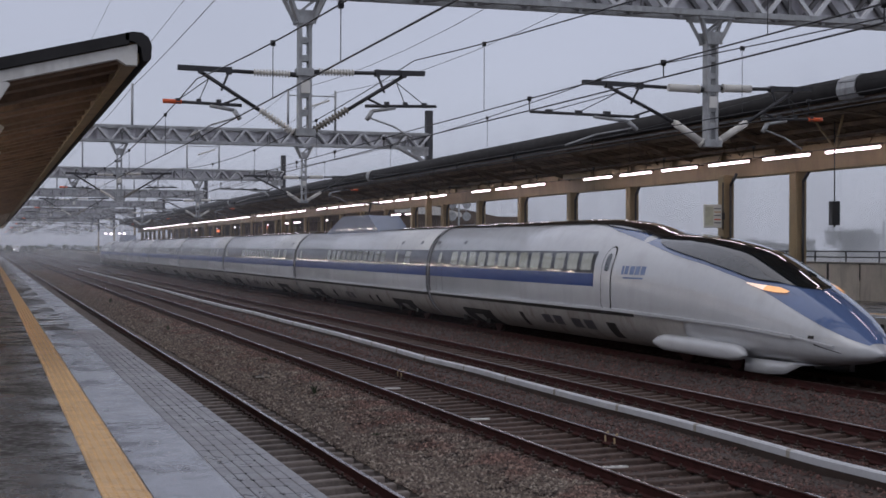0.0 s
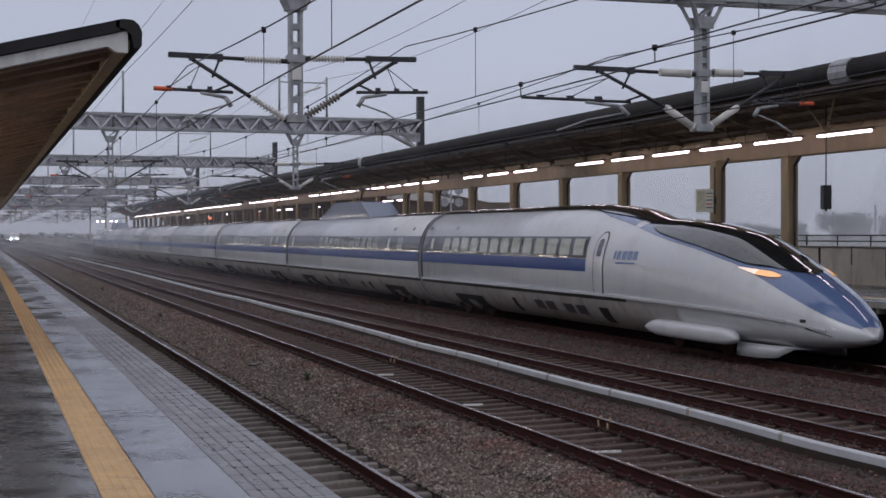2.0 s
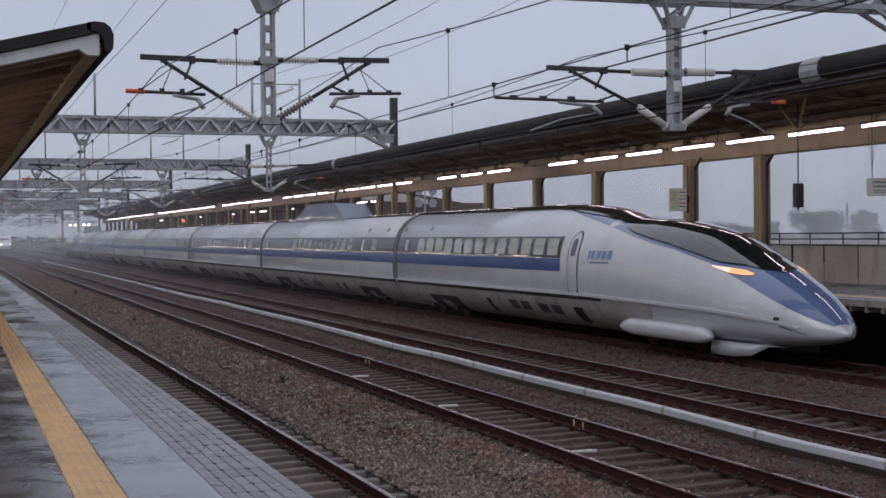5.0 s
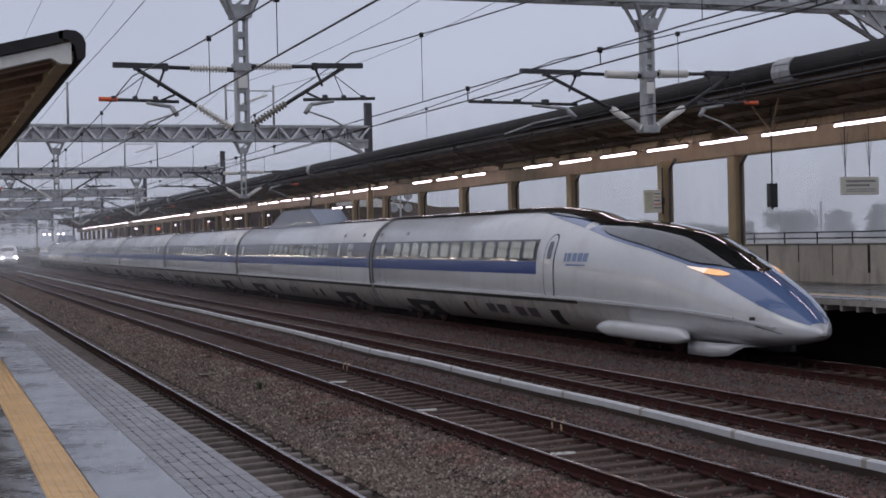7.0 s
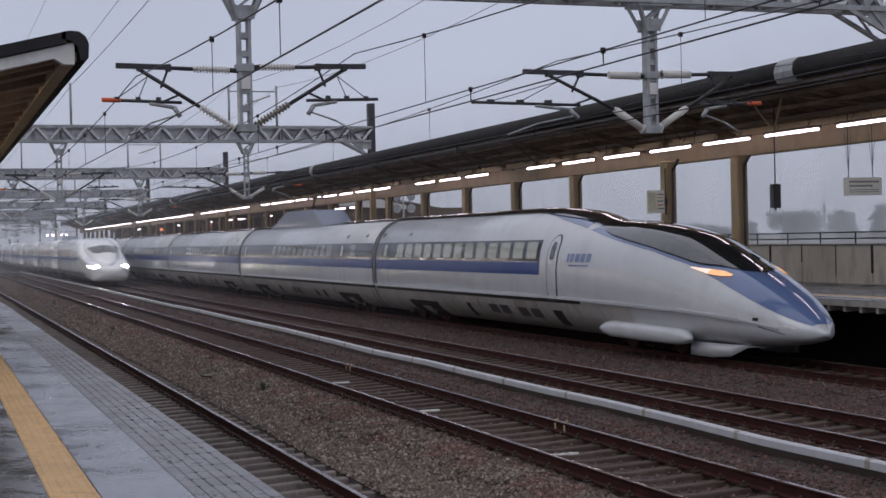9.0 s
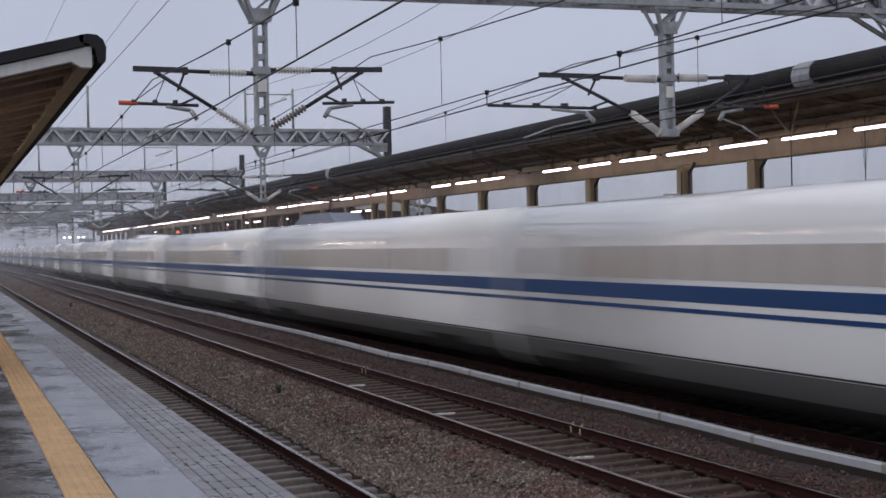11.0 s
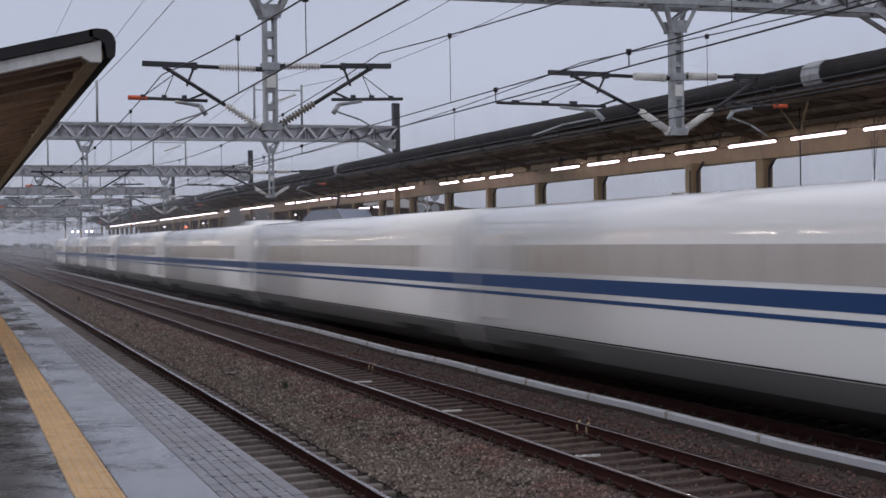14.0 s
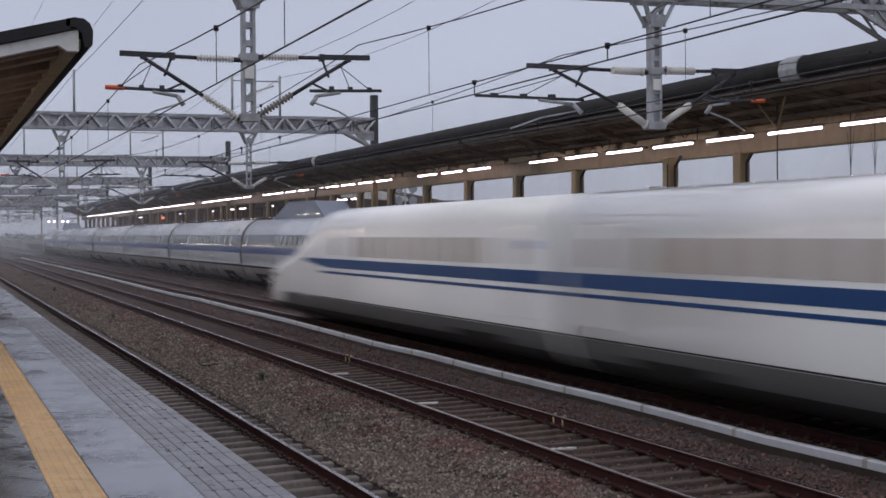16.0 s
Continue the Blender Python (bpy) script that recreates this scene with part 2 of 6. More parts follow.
M = {
    "ballast": material("ballast", (0.062, 0.046, 0.04), 0.85, vary=0.4, scale=9, bump=1.0, bump_scale=14, second=(0.02, 0.015, 0.0135)),
    "stone": stone_material("grey-brown crushed stone", (1.62, 1.62, 1.52), 5.5, 7.7),
    "stone_rusty": stone_material("rust-tinged crushed stone", (0.98, 0.77, 0.74), 4.0, 12.0),
    "sleeper_rusty": material("rust-stained sleeper", (0.066, 0.043, 0.035), 0.65, scale=5, vary=0.45, spec=0.25, bump=0.4, stain=0.6, rnd=0.15, laid=True),
    "earth": material("earth", (0.16, 0.15, 0.12), 0.95, scale=0.3),
    "rust": material("rusty rail", (0.042, 0.015, 0.014), 0.65, 0.0, scale=6, vary=0.4, spec=0.1),
    "railhead": material("wet rail head", (0.17, 0.12, 0.11), 0.09, 0.8, scale=6, vary=0.3),
    "sleeper": material("concrete sleeper", (0.14, 0.117, 0.106), 0.65, scale=5, vary=0.35, spec=0.3, bump=0.3, stain=0.6, rnd=0.15, laid=True),
    # fastener steel; its dark tone also makes the shadow strip below the trough
    "plate": material("fastener and trough shadow", (0.05, 0.035, 0.03), 0.6, 0.4),
    "platform": material("wet platform", (0.125, 0.125, 0.128), 0.34, scale=1.35, vary=0.3, second=(0.02, 0.016, 0.013), rough_vary=-0.22, bump=0.1, bump_scale=30, stain=0.95, dirt=(0.016, 0.013, 0.01)),
    "platform_edge": material("wet concrete slab", (0.155, 0.158, 0.182), 0.24, scale=0.9, second=(0.1, 0.102, 0.122), rough_vary=-0.1, spec_dry=0.32, bump=0.05, bump_scale=30, stain=0.3, dirt=(0.06, 0.056, 0.055), laid=True),
    "tile": material("non-slip tile", (0.2, 0.2, 0.218), 0.4, scale=1.5, second=(0.13, 0.13, 0.142), rnd=0.12, bump=0.15, bump_scale=60, rough_vary=0.15, stain=0.2, laid=True),
    "joint": material("dark joint", (0.12, 0.118, 0.124), 0.5),
    "water": material("standing water", (0.03, 0.03, 0.03), 0.03, spec=0.6),
    "yellow": material("yellow tactile tile", (0.52, 0.325, 0.145), 0.45, scale=3, vary=0.16, rnd=0.1, bump=0.2, bump_scale=40, stain=0.5, dirt=(0.22, 0.13, 0.06), laid=True),
    "concrete": material("concrete", (0.3, 0.28, 0.25), 0.8, scale=1.2, vary=0.2, stain=0.5, bump=0.2),
    "wall": material("beige panel wall", (0.72, 0.66, 0.55), 0.75, scale=1.0, vary=0.12, stain=0.35, bump=0.1, rnd=0.08, laid=True),
    "galv": material("galvanised steel", (0.36, 0.37, 0.38), 0.55, 0.35, scale=4, vary=0.25, stain=0.35, dirt=(0.14, 0.12, 0.1)),
    # one steel in two tones: front bars painted lit, back bars painted shaded
    "galv_light": material("galvanised bars, painted lit", (0.62, 0.63, 0.65), 0.5, 0.2, scale=3, vary=0.2, stain=0.3, dirt=(0.2, 0.18, 0.16)),
    "galv_dull": material("galvanised shade bars and trim", (0.16, 0.16, 0.17), 0.6, 0.3, scale=3, vary=0.3, stain=0.4),
    "galv_old": material("stained galvanised plate", (0.56, 0.56, 0.6), 0.5, 0.2, scale=0.6, vary=0.3, stain=0.9, dirt=(0.12, 0.1, 0.12)),
    "darksteel": material("dark steel", (0.055, 0.055, 0.06), 0.5, 0.5, scale=6),
    "wire": material("wire", (0.03, 0.03, 0.033), 0.5, 0.6),
    "porcelain": material("porcelain", (0.6, 0.58, 0.54), 0.3, scale=8, vary=0.1),
    "porcelain_dark": material("dirty porcelain", (0.22, 0.2, 0.17), 0.4, scale=8, vary=0.2),
    "orange": material("orange sleeve", (0.7, 0.11, 0.03), 0.5),
    "gutter": material("black eave cladding", (0.02, 0.019, 0.02), 0.6, scale=2, vary=0.35, spec=0.3, bump=0.25, bump_scale=6),
    "soffit": material("brown roof deck", (0.15, 0.104, 0.07), 0.75, scale=1.2, vary=0.45, stain=0.4),
    "beige": material("cream painted steel", (0.33, 0.245, 0.135), 0.55, scale=1.5, vary=0.15, stain=0.35),
    "white": material("white paint", (0.68, 0.67, 0.64), 0.5, scale=2, vary=0.08, stain=0.25),
    "sign_glow": material("lit red sign face", (0.6, 0.12, 0.05), 0.4, emit=(1.0, 0.26, 0.12), power=1.3),
    # near-black: the recess's shade is put into the colour; also colours wall streaks
    "void": material("recess shade and wall streak", (0.035, 0.033, 0.03), 0.85, scale=1.2, vary=0.3),
    "tube": material("lit tube", (0.9, 0.9, 0.9), 0.4, emit=(1.0, 0.82, 0.95), power=6.5),
    "tube_near": material("warm lit tube", (0.9, 0.9, 0.9), 0.4, emit=(1.0, 0.86, 0.76), power=28.0),
    "black": material("black plastic", (0.015, 0.015, 0.017), 0.4),
    "conduit": material("white trough", (0.46, 0.47, 0.5), 0.4, scale=1.2, vary=0.14, stain=0.3, dirt=(0.25, 0.24, 0.24)),
    "foliage": material("foliage", (0.05, 0.07, 0.04), 0.8, scale=2, vary=0.4),
    "bark": material("bark", (0.09, 0.07, 0.05), 0.9, scale=6),
    "grey500": material("silver grey train paint", (0.5, 0.51, 0.53), 0.26, 0.15, scale=0.7, vary=0.05, spec=0.5, coat=0.25, stain=0.1),
    "dark500": material("blue-grey roof paint", (0.15, 0.18, 0.25), 0.38, scale=0.7, vary=0.08, coat=0.15),
    "roof500": material("glossy dark roof", (0.03, 0.026, 0.026), 0.1, scale=0.9, vary=0.2, coat=0.8),
    "seal": material("black rubber seal", (0.02, 0.02, 0.021), 0.6),
    "hall": material("dark brown cladding", (0.11, 0.075, 0.055), 0.7, scale=0.8, vary=0.3, stain=0.4),
    "board": material("grey-beige boarding", (0.3, 0.25, 0.2), 0.7, scale=1.0, vary=0.25, stain=0.4, laid=True),
    "hood500": material("blue hood paint", (0.095, 0.14, 0.27), 0.07, scale=0.7, vary=0.05, coat=0.5),
    "blue": material("blue stripe paint", (0.014, 0.045, 0.18), 0.35, scale=0.7, vary=0.06, spec=0.2, coat=0.25),
    "band500": material("grey window band", (0.032, 0.034, 0.045), 0.3, scale=0.8, vary=0.08, spec=0.25, coat=0.5),
    "skirt": material("grey underskirt", (0.31, 0.295, 0.28), 0.45, scale=0.9, vary=0.2, stain=0.75, dirt=(0.13, 0.09, 0.065)),
    # running gear; the same dark also paints shade at gaps and openings
    "under": material("dark running gear and gap shade", (0.02, 0.018, 0.017), 0.7, 0.2),
    "glass_lit": material("lit window pane", (0.08, 0.09, 0.085), 0.03, emit=(0.85, 0.85, 0.78), power=0.13, vary=0.5, scale=1.4, rnd=0.2),
    "cockpit": material("cockpit glass", (0.012, 0.014, 0.016), 0.06, vary=0.3, coat=0.6),
    "cockpit_side": material("cockpit side glass", (0.05, 0.056, 0.064), 0.06, vary=0.25, coat=0.4),
    "n_white": material("white train paint", (0.9, 0.9, 0.89), 0.22, scale=0.7, vary=0.03, coat=0.6, stain=0.06),
    "n_blue": material("navy stripe paint", (0.006, 0.05, 0.17), 0.4, scale=0.7, vary=0.06, spec=0.3),
    "glass_dim": material("dim window pane", (0.06, 0.065, 0.07), 0.03, emit=(0.85, 0.85, 0.75), power=0.05, vary=0.5, scale=1.4, rnd=0.2),
    "n_pane": material("tinted pane", (0.24, 0.23, 0.218), 0.2, emit=(0.9, 0.62, 0.42), power=0.06, vary=0.3, scale=0.6),
    "n_skirt": material("dark grey skirt", (0.11, 0.108, 0.107), 0.5, scale=1.2, vary=0.2, stain=0.4),
    "beamlight": material("headlight beam lens", (1, 1, 1), 0.2, emit=(1, 0.98, 0.93), power=1000.0),
    "soffit_near": material("brown corrugated deck", (0.26, 0.17, 0.115), 0.7, scale=1.2, vary=0.4, stain=0.4),
    "head": material("headlight", (1, 1, 1), 0.2, emit=(1, 0.98, 0.94), power=9.0),
    "logo": material("blue emblem paint", (0.06, 0.2, 0.5), 0.4, vary=0.06),
    "amber": material("amber lamp", (0.5, 0.3, 0.15), 0.2, emit=(1.0, 0.5, 0.22), power=0.7),
    "amber_pale": material("pale lamp glass", (0.85, 0.7, 0.6), 0.2, emit=(1.0, 0.72, 0.58), power=0.6),
    "signgreen": material("green sign band", (0.6, 0.6, 0.45), 0.5),
    "signwhite": material("sign face", (0.75, 0.74, 0.66), 0.5, vary=0.06),
    "ink": material("sign print", (0.16, 0.16, 0.15), 0.6),
}


# ---------------------------------------------------------------- mesh helpers
def put(name, bm, mat, parent=None, smooth=False):
    me = bpy.data.meshes.new(name)
    bm.to_mesh(me)
    bm.free()
    for x in (mat if isinstance(mat, (list, tuple)) else [mat]):
        me.materials.append(M[x] if isinstance(x, str) else x)
    if smooth:
        for p in me.polygons:
            p.use_smooth = True
    ob = new(name, me)
    ob.parent = parent
    return ob


def part(name, bm, mat, parent, label="", smooth=False):
    return tagged(put(name, bm, mat, parent, smooth), label)


def thing(name, label, category, group="", kind="", at=(0, 0, 0)):
    ob = new(name)
    ob.empty_display_size = 0.2
    ob.location = at
    return tagged(ob, label, category, group, kind)


def again(ob, parent, m=None):
    """The same mesh once more, as a part of parent."""
    c = ob.copy()
    scene.collection.objects.link(c)
    c.parent = parent
    if m is not None:
        c.matrix_basis = m
    return c


def box(bm, x0, x1, y0, y1, z0, z1, mi=0):
    v = [bm.verts.new((x, y, z)) for z in (z0, z1) for y in (y0, y1) for x in (x0, x1)]
    for a in ((0, 2, 3, 1), (4, 5, 7, 6), (0, 1, 5, 4), (2, 6, 7, 3), (0, 4, 6, 2), (1, 3, 7, 5)):
        f = bm.faces.new([v[i] for i in a])
        f.material_index = mi
    return v


def boxes(*args):
    bm = bmesh.new()
    for a in args:
        box(bm, *a)
    return bm


def bevelled(bm, w=0.01, seg=1):
    bmesh.ops.bevel(bm, geom=bm.edges[:], offset=w, segments=seg, affect="EDGES", profile=0.5)
    return bm


def tube(bm, a, b, r, n=8, r2=None, mi=0):
    a, b = Vector(a), Vector(b)
    q = (b - a).to_track_quat("Z", "Y")
    r2 = r if r2 is None else r2
    ring = []
    for c, rr in ((a, r), (b, r2)):
        ring.append([bm.verts.new(c + q @ Vector((rr * math.cos(2 * math.pi * i / n), rr * math.sin(2 * math.pi * i / n), 0))) for i in range(n)])
    for i in range(n):
        f = bm.faces.new((ring[0][i], ring[0][(i + 1) % n], ring[1][(i + 1) % n], ring[1][i]))
        f.material_index = mi
        f.smooth = n > 5
    for rg in (ring[0][::-1], ring[1]):
        bm.faces.new(rg).material_index = mi
    return bm


def beam(bm, a, b, w, h, mi=0):
    """A square bar from a to b, w across and h high."""
    a, b = Vector(a), Vector(b)
    d = (b - a).normalized()
    up = Vector((0, 0, 1)) if abs(d.z) < 0.95 else Vector((0, 1, 0))
    s = d.cross(up).normalized()
    u = s.cross(d)
    v = [bm.verts.new(c + s * (w / 2 * i) + u * (h / 2 * j)) for c in (a, b) for i, j in ((-1, -1), (1, -1), (1, 1), (-1, 1))]
    for f in ((3, 2, 1, 0), (4, 5, 6, 7), (0, 1, 5, 4), (1, 2, 6, 5), (2, 3, 7, 6), (3, 0, 4, 7)):
        bm.faces.new([v[i] for i in f]).material_index = mi
    return bm


def sweep(bm, prof, ys, mi=0, close=True, smooth=False):
    """An outline of (x, z) drawn along y; ys are (y, dx, dz)."""
    rings = [[bm.verts.new((x + dx, y, z + dz)) for x, z in prof] for y, dx, dz in ys]
    n = len(prof)
    for a, b in zip(rings, rings[1:]):
        for i in range(n if close else n - 1):
            f = bm.faces.new((a[i], a[(i + 1) % n], b[(i + 1) % n], b[i]))
            f.material_index = mi
            f.smooth = smooth
    if close:
        bm.faces.new(rings[0][::-1]).material_index = mi
        bm.faces.new(rings[-1]).material_index = mi
    return bm


# ---------------------------------------------------------------- plan
TRACKS = {"near": 3.77, "second": 8.38, "third": 12.69, "far": 17.6}
GAUGE = 0.75
PLAT_Z = 1.275
EDGE = 2.06
FAR_EDGE = 19.25
Y0, Y1 = -12.0, 700.0

# ---------------------------------------------------------------- ground
bm = bmesh.new()
box(bm, -900, 900, -300, 2500, -1.0, -0.6)
tagged(put("ground", bm, "earth"), "dark damp earth around the station", "ground", kind="structure")

# ballast, one uneven sheet under all four tracks
bm = bmesh.new()
ys = [Y0 + i * 0.35 for i in range(int((75 - Y0) / 0.35))]
while ys[-1] < Y1:
    ys.append(ys[-1] * 1.05)
xs = [1.6 + i * 0.3 for i in range(61)]


def ballast_z(x, y):
    z = -0.2
    near = min(abs(x - c) for c in TRACKS.values())
    z -= 0.07 * max(0, min(1, (near - 1.8) / 0.5))
    w = max(0.0, min(1.0, (2.0 - near) / 0.6))
    k = 1.0 - 0.7 * w
    if near < (0.95 if x > 5 else 1.3):  # the sleepers stand clear of the stones between the rails
        z -= 0.04 if x > 5 else 0.06
    if x > 5:  # ballast lies over the sleeper ends of the running tracks
        z += 0.04 * w * max(0.0, min(1.0, (near - 0.75) / 0.2))
    return z + k * 0.03 * noise.noise((x * 0.9, y * 0.5, 0)) + k * 0.02 * noise.noise((x * 3, y * 3, 4))


grid = [[bm.verts.new((x, y, ballast_z(x, y))) for x in xs] for y in ys]
for a, b in zip(grid, grid[1:]):
    for i in range(len(xs) - 1):
        bm.faces.new((a[i], a[i + 1], b[i + 1], b[i])).smooth = True
tagged(put("ballast", bm, "ballast"), "brown and grey crushed stone ballast between the rails", "ballast", kind="structure")


# ---------------------------------------------------------------- tracks
def rail_profile(x):
    return [(x - 0.065, -0.172), (x + 0.065, -0.172), (x + 0.065, -0.15), (x + 0.014, -0.13), (x + 0.014, -0.045), (x + 0.034, -0.03),
            (x + 0.034, -0.006), (x + 0.022, 0.0), (x - 0.022, 0.0), (x - 0.034, -0.006), (x - 0.034, -0.03), (x - 0.014, -0.045),
            (x - 0.014, -0.13), (x - 0.065, -0.15)]


def rail(parent, x):
    bm = bmesh.new()
    sweep(bm, rail_profile(x), [(Y0, 0, 0), (Y1, 0, 0)])
    bm.faces.ensure_lookup_table()
    for f in bm.faces:
        if f.calc_center_median().z > -0.004:
            f.material_index = 1
    part("rail", bm, ["rust", "railhead"], parent)


def sleeper_mesh():
    bm = bmesh.new()
    prof = ((-1.2, -0.165), (-0.9, -0.165), (-0.6, -0.168), (0, -0.196), (0.6, -0.168), (0.9, -0.165), (1.2, -0.165))
    top = []
    for x, z in prof:
        top.append([bm.verts.new((x, y, zz)) for y, zz in ((-0.13, -0.36), (-0.085, z - 0.014), (-0.068, z), (0.068, z), (0.085, z - 0.014), (0.13, -0.36))])
    for a, b in zip(top, top[1:]):
        for i in range(5):
            bm.faces.new((a[i], b[i], b[i + 1], a[i + 1]))
    bm.faces.new(top[0])
    bm.faces.new(top[-1][::-1])
    for x in (-GAUGE, GAUGE):
        for s in (-1, 1):
            box(bm, x + s * 0.09 - 0.045, x + s * 0.09 + 0.045, -0.06, 0.06, -0.17, -0.135, 1)
            tube(bm, (x + s * 0.1, 0, -0.14), (x + s * 0.1, 0, -0.085), 0.018, 6, mi=1)
    return bm


def track(name, x, y_first, label):
    tr = thing("railway_track", label, "railway track", "parallel tracks", "structure")
    for s in (-GAUGE, GAUGE):
        rail(tr, x + s)
    tone = "sleeper" if name == "near" else "sleeper_rusty"
    first = part("sleeper", sleeper_mesh(), [tone, "plate"], tr)
    first.location = (x, y_first, 0)
    y = y_first
    for i in range(1, 150):
        y = y_first + 0.58 * i
        again(first, tr, pose(x + random.uniform(-0.015, 0.015), y + random.uniform(-0.02, 0.02), 0, 0, 0, random.uniform(-0.6, 0.6)))
    bm = bmesh.new()
    q = y_first - 0.58
    while q > Y0:
        box(bm, x - 1.2, x + 1.2, q - 0.1, q + 0.1, -0.3, -0.168)
        q -= 0.58
    while y < 330:
        y += 0.58
        box(bm, x - 1.2, x + 1.2, y - 0.1, y + 0.1, -0.3, -0.168)
    tagged(part("sleeper_row", bm, tone, tr), kind="stuff")
    return tr


for k, x in TRACKS.items():
    track(k, x, 12 if k in ("near", "second") else 16, "rusty rails on pale concrete sleepers in ballast")


# ---------------------------------------------------------------- near platform
def near_platform():
    y0, y1 = -14.0, 330.0
    bm = bmesh.new()
    box(bm, -9.0, EDGE - 0.06, y0, y1, -0.6, PLAT_Z - 0.03)
    tagged(put("platform", bm, "concrete"), "concrete station platform with open black face", "platform", kind="structure")
    pav = thing("platform_paving", "wet dark paving with smooth grey slabs near the edge", "paving", kind="structure")
    part("asphalt", boxes((-9.0, 0.686, y0, y1, PLAT_Z - 0.028, PLAT_Z - 0.002)), "platform", pav, "dark wet patchy asphalt")
    part("edge_bed", boxes((0.99, EDGE - 0.01, y0, y1, PLAT_Z - 0.03, PLAT_Z - 0.012)), "joint", pav)
    slab = bevelled(boxes((0.0, 0.536, 0.001, 1.999, -0.02, 0.0)), 0.001)
    first = part("slab", slab, "platform_edge", pav)
    first.location = (1.0, 2, PLAT_Z)
    for i in range(1, 13):
        again(first, pav, pose(1.0, 2 + 2 * i, PLAT_Z))
    # non-slip edge tiles in six columns, small dark drain dots at some of their corners
    pitch = (EDGE - 0.008 - 1.54) / 6

    def tile(bm, x, y, z):
        box(bm, x + 0.003, x + pitch - 0.002, y + 0.003, y + 0.297, z - 0.02, z)
        return bm
    t1 = part("edge_tile", bevelled(tile(bmesh.new(), 0, 0, 0), 0.003), "tile", pav)
    t1.location = (1.54, 7, PLAT_Z)
    rest = bmesh.new()
    for i in range(70):
        for j in range(6):
            if i < 50 and (i or j):
                again(t1, pav, pose(1.54 + pitch * j, 7 + 0.3 * i, PLAT_Z + random.uniform(-0.002, 0.001)))
            elif i >= 50:
                tile(rest, 1.54 + pitch * j, 7 + 0.3 * i, PLAT_Z + random.uniform(-0.002, 0.001))
    tagged(part("edge_tile_run", rest, "tile", pav), kind="stuff")
    dots = random.Random(8)
    bm = bmesh.new()
    for i in range(71):
        busy = 0.85 if i % 3 == 0 else 0.4
        for j in range(1, 6):
            if dots.random() < busy:
                x, y, r = 1.54 + pitch * j, 7 + 0.3 * i, dots.uniform(0.009, 0.016)
                box(bm, x - r, x + r, y - r * 1.6, y + r * 1.6, PLAT_Z - 0.01, PLAT_Z + 0.002)
    tagged(part("drain_dot", bm, "black", pav), kind="stuff")
    # further on: plain edge slabs, and asphalt up to them
    part("edge_run", boxes((1.56, EDGE - 0.005, 28.0, y1, PLAT_Z - 0.02, PLAT_Z)), "platform_edge", pav)
    part("asphalt_run", boxes((0.998, 1.55, 28.0, y1, PLAT_Z - 0.02, PLAT_Z - 0.001)), "platform", pav)
    for x, y, w, d in ((1.3, 34.9, 0.14, 0.9), (1.35, 27.2, 0.2, 0.7), (1.33, 51.9, 0.14, 1.4), (1.25, 46, 0.12, 1.0), (0.1, 24, 0.2, 0.5), (-0.2, 17, 0.25, 0.5)):
        bm = bmesh.new()
        ring = []
        for i in range(18):
            u = 2 * math.pi * i / 18
            k = 1 + 0.35 * noise.noise((x * 7 + math.cos(u) * 1.3, y + math.sin(u) * 1.3, 0))
            ring.append((x + w * k * math.cos(u), y + d * k * math.sin(u)))
        low = [bm.verts.new((p, q, PLAT_Z - 0.004)) for p, q in ring]
        top = [bm.verts.new((p * 0.99 + x * 0.01, q * 0.99 + y * 0.01, PLAT_Z + 0.003)) for p, q in ring]
        bm.faces.new(top)
        for i in range(18):
            bm.faces.new((low[i], low[(i + 1) % 18], top[(i + 1) % 18], top[i]))
        tagged(put("puddle", bm, "water"), "shallow puddle on the platform reflecting the sky", "puddle", "puddles")
    part("edge_run", boxes((1.54, EDGE - 0.005, y0, 6.995, PLAT_Z - 0.02, PLAT_Z)), "platform_edge", pav)
    part("slab_run", boxes((1.0, 1.536, y0, 1.995, PLAT_Z - 0.02, PLAT_Z)), "platform_edge", pav)
    # yellow warning strip
    ys_ = thing("tactile_strip", "worn yellow tactile warning strip set in wet paving", "tactile strip", kind="structure")
    part("strip_bed", boxes((0.688, 0.994, y0, y1, PLAT_Z - 0.028, PLAT_Z - 0.008)), "joint", ys_)
    bm = bevelled(boxes((0, 0.3, 0.002, 0.298, -0.02, 0.003)), 0.004)
    for i in range(5):
        for j in range(5):
            c = bmesh.ops.create_cone(bm, cap_ends=True, segments=6, radius1=0.014, radius2=0.009, depth=0.006)
            bmesh.ops.translate(bm, verts=c["verts"], vec=(0.03 + 0.06 * i, 0.03 + 0.06 * j, 0.006))
    f = part("tactile_tile", bm, "yellow", ys_)
    f.location = (0.691, 7, PLAT_Z)
    for i in range(1, 200):
        again(f, ys_, pose(0.691 + random.uniform(-0.002, 0.002), 7 + 0.3 * i, PLAT_Z))
    part("tactile_run", boxes((0.691, 0.991, y0, 6.998, PLAT_Z - 0.02, PLAT_Z + 0.003)), "yellow", ys_)
    part("tactile_run", boxes((0.691, 0.991, 67, y1, PLAT_Z - 0.02, PLAT_Z + 0.003)), "yellow", ys_)


near_platform()


